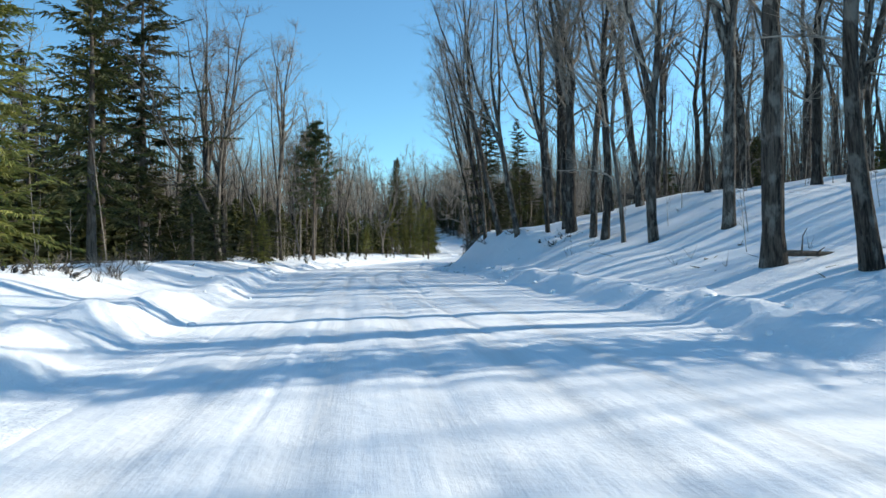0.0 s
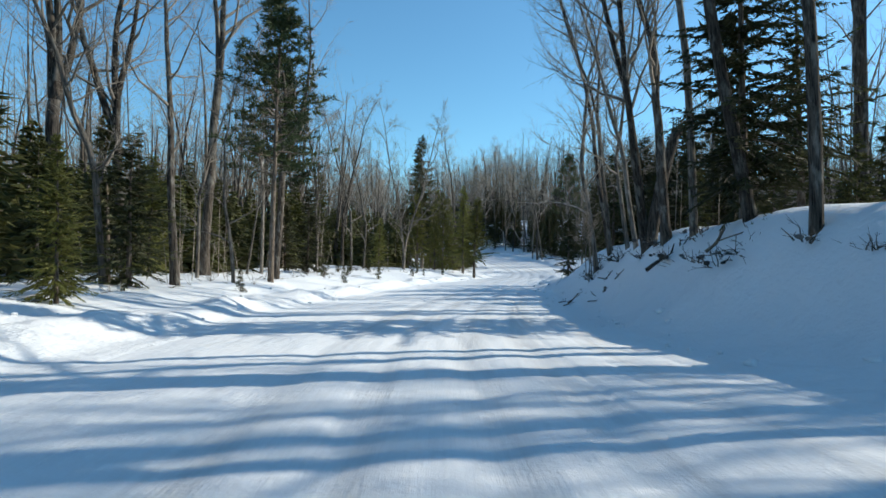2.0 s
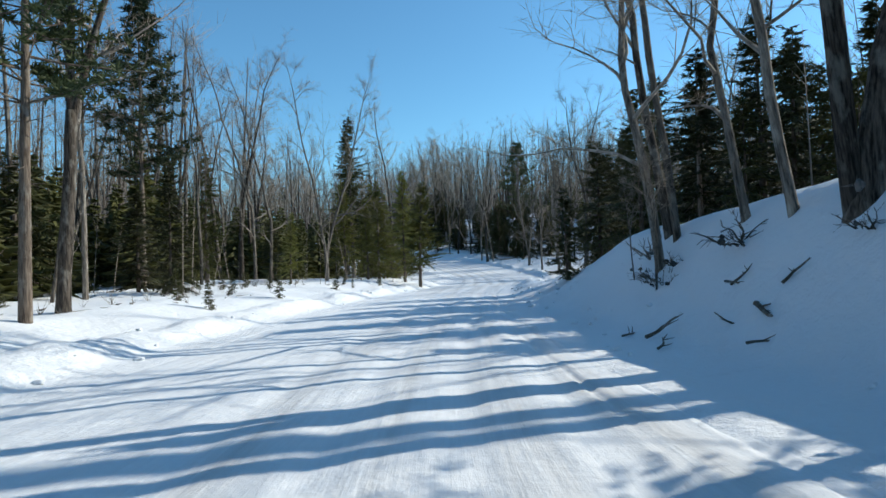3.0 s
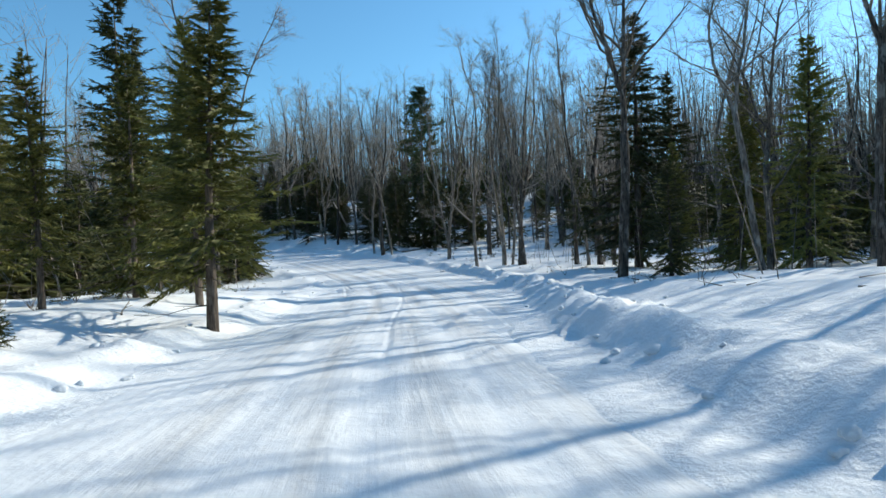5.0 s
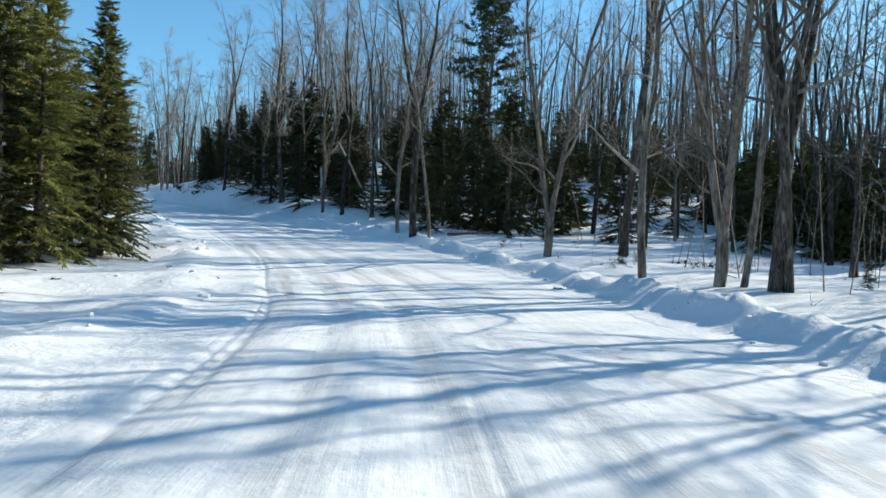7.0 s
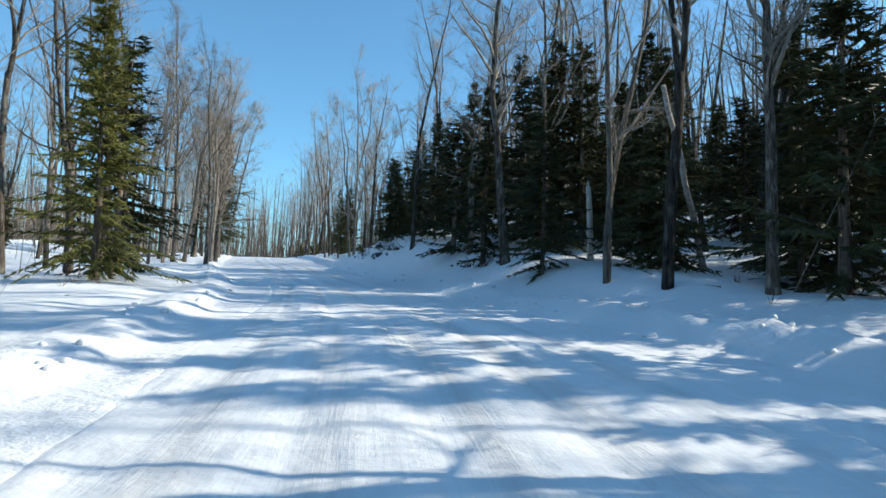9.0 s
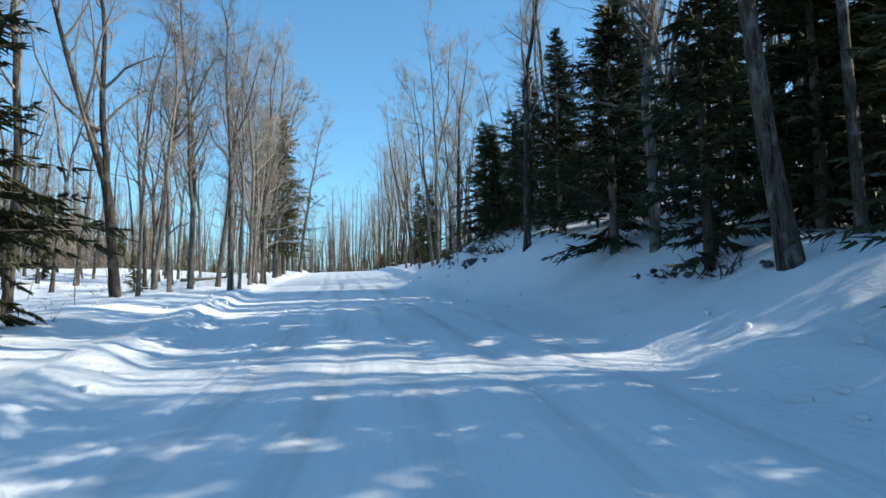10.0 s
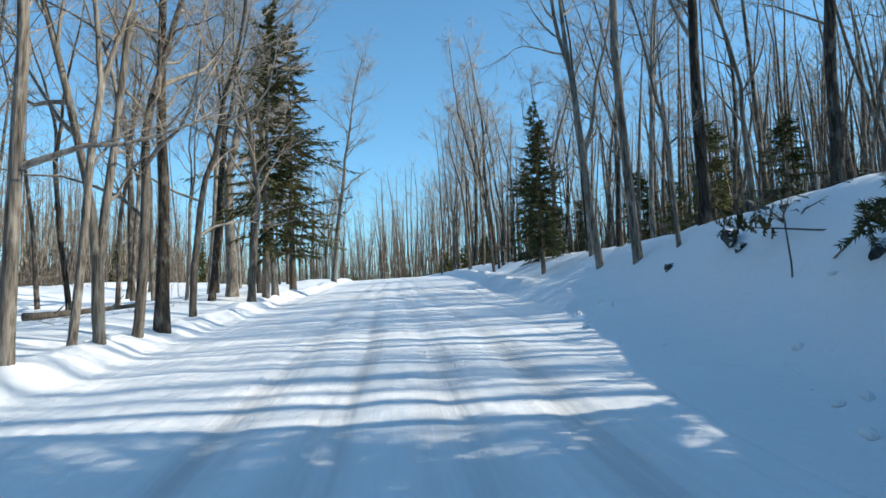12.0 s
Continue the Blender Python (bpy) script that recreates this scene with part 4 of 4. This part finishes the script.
def distant_woods(count):
    """The depth of the forest, far from the road: stems and bare crowns too fine to tell apart."""
    rg = random.Random(29)
    m, stems = Mesh(), Mesh()
    for _ in range(count):
        if rg.random() < 0.75:
            y = rg.uniform(-10, 260)
            s = 1 if rg.random() < 0.6 else -1
            x = float(road_x(y)) + s * ((42 if s > 0 else 34) + 95 * rg.random() ** 1.3)
        else:
            y = rg.uniform(235, 420)
            x = float(road_x(y)) + rg.choice((-1, 1)) * (7 + 110 * rg.random())
            if y > 338 and rg.random() < 0.6:
                # the road has swung out of sight by here
                x = float(road_x(y)) + rg.uniform(-10, 60)
        z = float(land(x, y))
        h = rg.uniform(9, 19)
        d = Vector((rg.gauss(0, 0.06), rg.gauss(0, 0.06), 1)).normalized()
        base = Vector((x, y, z - 0.3))
        stems.spray(base, d, h, rg.uniform(0.09, 0.19))
        for k in range(16):
            a = base + d * h * rg.uniform(0.3, 0.95)
            az = rg.uniform(0, 6.28)
            e = Vector((math.cos(az), math.sin(az), rg.uniform(0.4, 2))).normalized()
            m.spray(a, e, rg.uniform(1.2, 3.2), 0.028)
        for k in range(9):
            a = base + Vector((rg.gauss(0, 1.8), rg.gauss(0, 1.8), 0.2))
            stems.spray(a, Vector((rg.gauss(0, 0.3), rg.gauss(0, 0.3), 1)).normalized(), rg.uniform(1.5, 4.5), 0.045)
    tagged(new("distant_stems", stems.done("distant_stems", BARK)), "crowded dark stems and brush of the far forest", "woods", kind="stuff")
    tagged(new("distant_woods", m.done("distant_woods", TWIG)), "hazy brown depth of bare forest far from the road", "woods", kind="stuff")


distant_woods(8600)


def saplings(count):
    """Brush and whips under the trees, a haze of thin stems."""
    rg = random.Random(33)
    m = Mesh()
    for _ in range(count):
        y = rg.uniform(-5, 225)
        s = rg.choice((-1, 1))
        if s < 0 and y > 120 and rg.random() < 0.7:
            continue
        x = float(road_x(y) + np.interp(y, SY, EL if s < 0 else ER)) + s * (4.5 + 32 * rg.random())
        z = float(land(x, y))
        h = rg.uniform(1.2, 4.5)
        d = Vector((rg.gauss(0, 0.14), rg.gauss(0, 0.14), 1)).normalized()
        base = Vector((x, y, z - 0.1))
        m.tube([base, base + d * h], [0.006 + 0.004 * h, 0.004], 3)
        for k in range(int(4 * h ** 0.5)):
            p = base + d * h * rg.uniform(0.35, 1)
            e = (d * 0.7 + Vector((rg.gauss(0, 0.6), rg.gauss(0, 0.6), 0.1))).normalized()
            m.tube([p, p + e * rg.uniform(0.3, 0.9)], [0.006, 0.003], 3)
    tagged(new("undergrowth", m.done("undergrowth", TWIG)), "thin bare saplings and brush poking through the snow", "undergrowth", kind="stuff")


saplings(1500)


# ---------------------------------------------------------------- small things on the snow
def place(ob, x, y, turn=0.0, sink=0.0, tilt=(0, 0), size=1.0):
    ob.matrix_basis = Matrix.Translation((x, y, float(land(x, y)) - sink)) @ Euler((radians(tilt[0]), radians(tilt[1]), radians(turn))).to_matrix().to_4x4() @ Matrix.Scale(size, 4)
    return ob


def part(name, me, parent, label=""):
    ob = new(name, me)
    ob.parent = parent
    return tagged(ob, label)


def lump(mesh, c, size, rng):
    """A rough stone or clod."""
    bm = bmesh.new()
    bmesh.ops.create_icosphere(bm, subdivisions=2, radius=1)
    o = len(mesh.v)
    ph = rng.uniform(0, 9)
    for v in bm.verts:
        k = 1 + 0.22 * math.sin(3.1 * v.co.x + ph) + 0.2 * math.sin(4.3 * v.co.y + 2 * ph) + 0.12 * math.sin(7 * v.co.z + 5 * v.co.x)
        mesh.v.append(Vector((c.x + v.co.x * size[0] * k, c.y + v.co.y * size[1] * k, c.z + v.co.z * size[2] * k)))
    mesh.f += [tuple(o + v.index for v in f.verts) for f in bm.faces]
    bm.free()


def brush_clump(seed, wide, high, sticks):
    """Dead sticks and torn roots with a dark clod of earth at their foot."""
    rng = random.Random(seed)
    wood, earth = Mesh(), Mesh()
    for k in range(sticks):
        az = rng.uniform(0, 6.28)
        p = Vector((math.cos(az), math.sin(az), 0)) * wide * 0.35 * rng.random() - Vector((0, 0, 0.08))
        d = Vector((math.cos(az) * rng.uniform(0.2, 1.3), math.sin(az) * rng.uniform(0.2, 1.3), rng.uniform(0.25, 1))).normalized()
        pts, _ = bend(rng, p, d, high * rng.uniform(0.6, 1.3), 4, 0.25, -0.06)
        wood.tube(pts, taper(rng.uniform(0.012, 0.03), 0.005, 5), 4)
        for w in range(3):
            q = pts[rng.randint(1, 3)]
            e = (pts[-1] - pts[0]).normalized() + Vector((rng.gauss(0, 0.8), rng.gauss(0, 0.8), rng.gauss(0, 0.5)))
            wood.tube([q, q + e.normalized() * high * rng.uniform(0.2, 0.5)], [0.007, 0.003], 3)
    # torn earth between the roots, in ragged scraps
    for k in range(5):
        c = Vector((rng.gauss(0, wide * 0.4), rng.gauss(0, wide * 0.25), rng.uniform(-0.02, 0.06)))
        lump(earth, c, (wide * rng.uniform(0.04, 0.1), wide * rng.uniform(0.03, 0.07), high * rng.uniform(0.05, 0.12)), rng)
    for k in range(14):
        c = Vector((rng.gauss(0, wide * 0.5), rng.gauss(0, wide * 0.35), 0.03))
        earth.spray(c, Vector((rng.gauss(0, 1), rng.gauss(0, 1), rng.uniform(0, 0.5))).normalized(), rng.uniform(0.12, 0.35), rng.uniform(0.008, 0.02))
    root = new("brush_clump")
    part("brushwood", wood.done("brushwood", DEAD), root)
    part("torn_earth", earth.done("torn_earth", ROCK), root, "dark scraps of torn earth")["kind"] = "stuff"
    return tagged(root, "dark tangle of dead brush and roots on the snowbank", "brush", "bank brush")


def fallen_log(seed, length, r, mat, label, name="fallen_log"):
    rng = random.Random(seed)
    m = Mesh()
    pts, _ = bend(rng, Vector((-length / 2, 0, r * 0.6)), Vector((1, 0, 0)), length, 8, 0.04, 0.0)
    m.tube(pts, taper(r, r * 0.45, 9), 8)
    m.f.append(tuple(range(7, -1, -1)))
    root = new(name)
    part("log", m.done("log", mat), root)
    for k in range(5):
        stubs = Mesh()
        p = pts[rng.randint(1, 7)]
        d = Vector((rng.uniform(-0.2, 0.8), rng.gauss(0, 0.8), rng.uniform(0.3, 1))).normalized()
        bp, _ = bend(rng, p, d, length * rng.uniform(0.06, 0.2), 3, 0.12, 0.02)
        stubs.tube(bp, taper(r * 0.3, r * 0.1, 4), 5)
        part("side_branch", stubs.done("side_branch", mat), root)
    return tagged(root, label, "log", "fallen wood")


def stick(seed, length, r):
    rng = random.Random(seed)
    m = Mesh()
    pts, _ = bend(rng, Vector((-length / 2, 0, 0.01)), Vector((1, 0, 0)), length, 5, 0.1, 0.02)
    m.tube(pts, taper(r, r * 0.4, 6), 5)
    for k in range(3):
        p = pts[rng.randint(1, 4)]
        m.tube([p, p + Vector((rng.uniform(0.2, 1), rng.gauss(0, 0.7), rng.uniform(0, 0.5))).normalized() * length * 0.3], [r * 0.5, r * 0.2], 4)
    return tagged(new("stick", m.done("stick", DEAD)), "short dead stick lying on the snow", "stick", "fallen wood")


def rock(seed, size):
    """An angular stone: a ball cut back by random planes."""
    rng = random.Random(seed)
    cuts = [(Vector((rng.gauss(0, 1), rng.gauss(0, 1), rng.gauss(0, 0.7))).normalized(), rng.uniform(0.3, 0.7)) for k in range(16)]
    bm = bmesh.new()
    bmesh.ops.create_icosphere(bm, subdivisions=3, radius=1)
    for v in bm.verts:
        for n, d in cuts:
            over = v.co.dot(n) - d
            if over > 0:
                v.co -= n * over
        v.co += Vector((rng.gauss(0, 0.05), rng.gauss(0, 0.05), rng.gauss(0, 0.05)))
        v.co = Vector((v.co.x * size[0] * 1.4, v.co.y * size[1] * 1.4, v.co.z * size[2] * 1.4 + size[2] * 0.4))
    me = bpy.data.meshes.new("rock")
    bm.to_mesh(me)
    bm.free()
    me.materials.append(LEDGE)
    return tagged(new("rock", me), "dark split rock showing through the snow", "rock", "bank rocks")


def weed_tuft(seed):
    rng = random.Random(seed)
    m = Mesh()
    for k in range(16):
        az = rng.uniform(0, 6.28)
        p = Vector((math.cos(az), math.sin(az), 0)) * 0.16 * rng.random() - Vector((0, 0, 0.05))
        pts, _ = bend(rng, p, Vector((rng.gauss(0, 0.35), rng.gauss(0, 0.35), 1)).normalized(), rng.uniform(0.25, 0.65), 3, 0.15, -0.05)
        m.tube(pts, [0.006, 0.005, 0.004, 0.002], 3)
    return tagged(new("weed_tuft", m.done("weed_tuft", DEAD)), "dry brown weed stalks sticking out of the snow", "weeds", "dry weeds")


BRUSH_AT = [(2.1, 44.0), (2.0, 39.5), (2.5, 38.1), (2.5, 45.6), (2.7, 43.1), (2.4, 49.5), (2.6, 53.6), (2.3, 51.9), (1.9, 41.4), (2.6, 36.4), (3.9, 33.2), (5.1, 27.3), (5.6, 28.0), (-8.1, 11.5), (-8.3, 12.8), (-7.6, 12.2), (1.75, 39.8), (2.2, 46.4), (-12.1, 25.5), (1.0, 135.1), (1.6, 134.0), (-5.4, 148.2), (-3.7, 145.4), (0.4, 138.8), (-6.9, 150.1), (-8.1, 155.5), (1.95, 52.0), (2.1, 52.75), (1.85, 51.5), (-5.0, 147.4), (-4.5, 146.6), (-4.2, 146.0), (-5.8, 149.0), (-4.7, 147.8), (16.8, 120.5), (17.6, 107.6)]
clumps = [brush_clump(200 + i, 1.1, 0.5, 14) for i in range(4)]
rng = random.Random(91)
for i, (x, y) in enumerate(BRUSH_AT):
    ob = clumps[i] if i < 4 else copy_thing(clumps[i % 4], Matrix())
    place(ob, x, y, rng.uniform(0, 360), 0.03, (rng.gauss(0, 8), rng.gauss(0, 8)), rng.uniform(0.6, 1.15))

LOG_LABEL = "weathered fallen log half sunk in the snow"
for i, (x, y, ln, r, turn) in enumerate([(10.0, 38.0, 5.5, 0.13, 20), (7.7, 34.2, 4.2, 0.1, -25), (8.6, 13.5, 3.0, 0.08, 10), (2.1, 43.9, 1.7, 0.07, 60), (11.4, 115.9, 2.6, 0.07, 15), (-10.2, 18.4, 1.8, 0.07, 35), (-26.2, 158.4, 3.0, 0.12, 40), (12.5, 33.1, 6, 0.14, 12)]):
    place(fallen_log(300 + i, ln, r, DEAD, LOG_LABEL), x, y, turn, 0.02)
for i, (x, y, ln) in enumerate([(0.3, 48.2, 0.7), (0.8, 46.5, 0.55), (1.6, 48.3, 0.8), (0.4, 49.8, 0.5), (1.0, 47.7, 0.6), (2.0, 43.1, 0.9), (-3.7, 79.0, 0.8)]):
    place(stick(330 + i, ln, 0.022), x, y, rng.uniform(0.3, 180.2), -0.015)
for i, (x, y, a, b, c) in enumerate([(-8.8, 156.5, 0.42, 0.16, 0.16), (-8.6, 151.4, 0.03, 0.025, 0.025), (-8.9, 151.6, 0.024, 0.02, 0.02), (-9.8, 157.9, 0.16, 0.12, 0.1), (-6.0, 148.3, 0.24, 0.16, 0.16), (-5.75, 148.8, 0.34, 0.2, 0.13), (-5.4, 147.4, 0.3, 0.22, 0.17), (-6.0, 149.4, 0.3, 0.14, 0.1), (-5.8, 147.7, 0.18, 0.12, 0.12), (-7.8, 152.5, 0.16, 0.1, 0.13), (-7.2, 150.6, 0.18, 0.08, 0.07), (-8.7, 156.0, 0.2, 0.09, 0.1), (-4.7, 146.3, 0.2, 0.18, 0.14), (12.3, 114.0, 0.2, 0.14, 0.1), (1.97, 102.9, 0.05, 0.04, 0.05), (1.87, 101.2, 0.05, 0.04, 0.03), (9.85, 102.7, 0.27, 0.11, 0.09)]):
    place(rock(350 + i, (a, b, c)), x, y, rng.uniform(0, 360), 0.03)
# boughs lying down the face of the cut bank, from foot to head
for i, (xa, ya, xb, yb, r) in enumerate([(1.75, 44.55, 2.65, 44.0, 0.07), (0.45, 49.25, 0.86, 48.65, 0.035), (1.32, 47.5, 1.12, 46.75, 0.045), (1.55, 48.5, 1.75, 48.2, 0.025), (1.6, 47.3, 1.85, 47.0, 0.025), (2.0, 41.2, 2.5, 40.9, 0.05)]):
    a, b = Vector((xa, ya, float(land(xa, ya)))), Vector((xb, yb, float(land(xb, yb))))
    ob = stick(500 + i, (b - a).length, r)
    ob["label"] = "dark dead bough lying down the snowy cut bank"
    d = b - a
    ob.matrix_basis = Matrix.Translation((a + b) / 2 + Vector((0, 0, 0.6 * r))) @ Euler((0, -math.atan2(d.z, math.hypot(d.x, d.y)), math.atan2(d.y, d.x))).to_matrix().to_4x4()
tufts = [weed_tuft(370 + i) for i in range(3)]
for i, (x, y) in enumerate([(-11.8, 64.5), (-10.3, 66.8), (-11.0, 66.1), (-12.3, 63.5), (-9.0, 73.9), (-14.4, 67.4), (-13.3, 51.5), (-10.3, 69.4), (-9.6, 73.8), (-7.6, 14.1), (-7.2, 12.7), (-9.1, 18.0), (15.3, 108.2), (15.6, 108.6), (-2.8, 87.3), (-7.7, 14.3), (-8.8, 17.2), (-9.5, 19.6), (-8.2, 15.2), (-9.0, 15.9), (13.2, 106.1), (11.9, 113.0), (-11.3, 63.8), (-12.9, 65.4), (-9.9, 12.2), (-8.3, 16.7)]):
    ob = tufts[i] if i < 3 else copy_thing(tufts[i % 3], Matrix())
    place(ob, x, y, rng.uniform(0, 360), 0.0, (0, 0), rng.uniform(0.8, 1.4))


def snag():
    """A broken-off dead trunk with a splintered top."""
    rg = random.Random(401)
    m = Mesh()
    pts, _ = bend(rg, Vector((0, 0, -0.2)), Vector((0.02, 0, 1)), 2.5, 6, 0.02, 0.0)
    m.tube(pts, [0.13, 0.1, 0.095, 0.09, 0.09, 0.085, 0.075], 8)
    for k in range(5):
        p = pts[-1] + Vector((rg.uniform(-0.06, 0.06), rg.uniform(-0.06, 0.06), -0.05))
        m.tube([p, p + Vector((0, 0, rg.uniform(0.1, 0.3)))], [0.03, 0.004], 4)
    return tagged(new("snag", m.done("snag", PALE)), "broken dead trunk with a splintered top in the snow", "snag")


place(snag(), 5.0, 131.3)


def broken_stub():
    """A thick trunk snapped off a few metres up, its wood torn to points."""
    rg = random.Random(409)
    m = Mesh()
    pts, _ = bend(rg, Vector((0, 0, -0.3)), Vector((0.03, 0, 1)), 4.1, 9, 0.03, 0.0)
    m.tube(pts, [0.3, 0.22, 0.2, 0.19, 0.18, 0.19, 0.175, 0.17, 0.17, 0.13], 10)
    root = new("broken_trunk")
    part("trunk", m.done("trunk", BARK), root)
    for k in range(9):
        m = Mesh()
        az = 0.7 * k
        a = pts[-1] + Vector((math.cos(az) * 0.12, math.sin(az) * 0.12, -0.2))
        m.tube([a, a + Vector((0, 0, rg.uniform(0.2, 0.6)))], [0.05, 0.006], 4)
        part("splinter", m.done("splinter", BARK), root)
    return tagged(root, "thick dark trunk snapped off short on the snowbank", "dead tree")


place(broken_stub(), 2.6, 46.95)


def leaning_trunk():
    """A dead pale trunk that has come to rest against its neighbours."""
    rg = random.Random(405)
    a, b = Vector((8.1, 130.6, float(land(8.1, 130.6)) - 0.1)), Vector((6.0, 125.5, 3.9))
    m = Mesh()
    pts = [a.lerp(b, k / 7) + Vector((rg.gauss(0, 0.03), rg.gauss(0, 0.03), 0.25 * math.sin(k / 7 * 3.14))) for k in range(9)]
    m.tube(pts, taper(0.1, 0.05, 9), 7)
    return tagged(new("leaning_dead_trunk", m.done("leaning_dead_trunk", PALE)), "pale dead trunk leaning across standing trees", "dead tree")


leaning_trunk()


def rusty_sapling(seed, h):
    """A young beech that has kept its dry rust-coloured leaves."""
    rg = random.Random(seed)
    wood, leaves = Mesh(), Mesh()
    pts, _ = bend(rg, Vector((0, 0, -0.2)), Vector((0, 0, 1)), h + 0.2, 6, 0.05, 0.03)
    wood.tube(pts, taper(0.04, 0.008, 7), 5)
    for k in range(22):
        p = pts[1].lerp(pts[6], rg.random())
        az = rg.uniform(0, 6.28)
        bp, _ = bend(rg, p, Vector((math.cos(az), math.sin(az), 0.5)).normalized(), rg.uniform(0.4, 1.0), 3, 0.15, 0.05)
        wood.tube(bp, [0.012, 0.009, 0.006, 0.003], 3)
        for w in range(14):
            q = bp[rg.randint(1, 2)].lerp(bp[3], rg.random())
            leaves.spray(q, Vector((rg.gauss(0, 1), rg.gauss(0, 1), rg.gauss(-0.4, 0.6))).normalized(), 0.11, 0.03)
    root = new("beech_sapling")
    part("stem", wood.done("stem", TWIG), root)
    part("dry_leaves", leaves.done("dry_leaves", RUST, False), root, "rust-coloured dry leaves")
    return tagged(root, "young beech with rust-coloured dry leaves among bare trees", "sapling", "beech saplings")


for i, (x, y, h) in enumerate([(37.1, 128.4, 4.2), (33.6, 122.9, 3.0), (41.1, 122.9, 3.2)]):
    place(rusty_sapling(420 + i, h), x, y)

# fallen spruce tops on the cut bank
for i, (x, y, h, tx, ty) in enumerate([(-8.0, 153.0, 1.2, 70, 25), (-8.1, 154.2, 1.2, -80, 10), (2.2, 40.3, 1.4, 70, 10)]):
    top = tree_thing("fallen_spruce_top", spruce(440 + i, h, 0.36, 0.3, 12, 0.14, 0.4, 0.2), "small fallen spruce top lying on the snowbank", "fallen branch", "fallen spruce tops")
    place(top, x, y, 40 * i, -0.1, (tx, ty))


def forest_litter(count):
    """Twigs, bark scraps and dead stalks on the snow under the trees."""
    rg = random.Random(61)
    m = Mesh()
    for _ in range(count):
        y = rg.uniform(2, 165)
        s = rg.choice((-1, 1))
        x = float(road_x(y) + np.interp(y, SY, EL if s < 0 else ER)) + s * (3.2 + 22 * rg.random() ** 1.4)
        p = Vector((x, y, float(land(x, y)) + 0.01))
        k = rg.random()
        if k < 0.5:
            az = rg.uniform(0, 6.28)
            m.spray(p, Vector((math.cos(az), math.sin(az), rg.uniform(0, 0.3))).normalized(), rg.uniform(0.2, 0.9), rg.uniform(0.008, 0.02))
        elif k < 0.85:
            for _k in range(rg.randint(3, 7)):
                m.spray(p - Vector((0, 0, 0.05)), Vector((rg.gauss(0, 0.5), rg.gauss(0, 0.5), 1)).normalized(), rg.uniform(0.15, 0.6), 0.007)
        else:
            for _k in range(3):
                m.spray(p, Vector((rg.gauss(0, 1), rg.gauss(0, 1), 0.15)).normalized(), rg.uniform(0.08, 0.25), 0.03)
    tagged(new("forest_litter", m.done("forest_litter", DEAD, False)), "fallen twigs, bark and dead stalks on the snow under trees", "litter", kind="stuff")


forest_litter(1900)


def snow_clods(count):
    """Lumps of snow thrown up by the plough along both edges of the road."""
    rg = random.Random(77)
    m = Mesh()
    for _ in range(count):
        y = rg.uniform(2, 160)
        s = rg.choice((-1, 1, 1))
        x = float(road_x(y) + np.interp(y, SY, EL if s < 0 else ER)) + s * abs(rg.gauss(0.7, 0.7))
        k = rg.uniform(0.02, 0.07) * (1.4 if rg.random() < 0.1 else 1)
        lump(m, Vector((x, y, float(land(x, y)) + 0.3 * k)), (k * rg.uniform(0.8, 1.5), k, k * 0.7), rg)
    tagged(new("snow_clods", m.done("snow_clods", SNOW)), "loose lumps of ploughed snow along the road edges", "snow lumps", kind="stuff")


snow_clods(420)
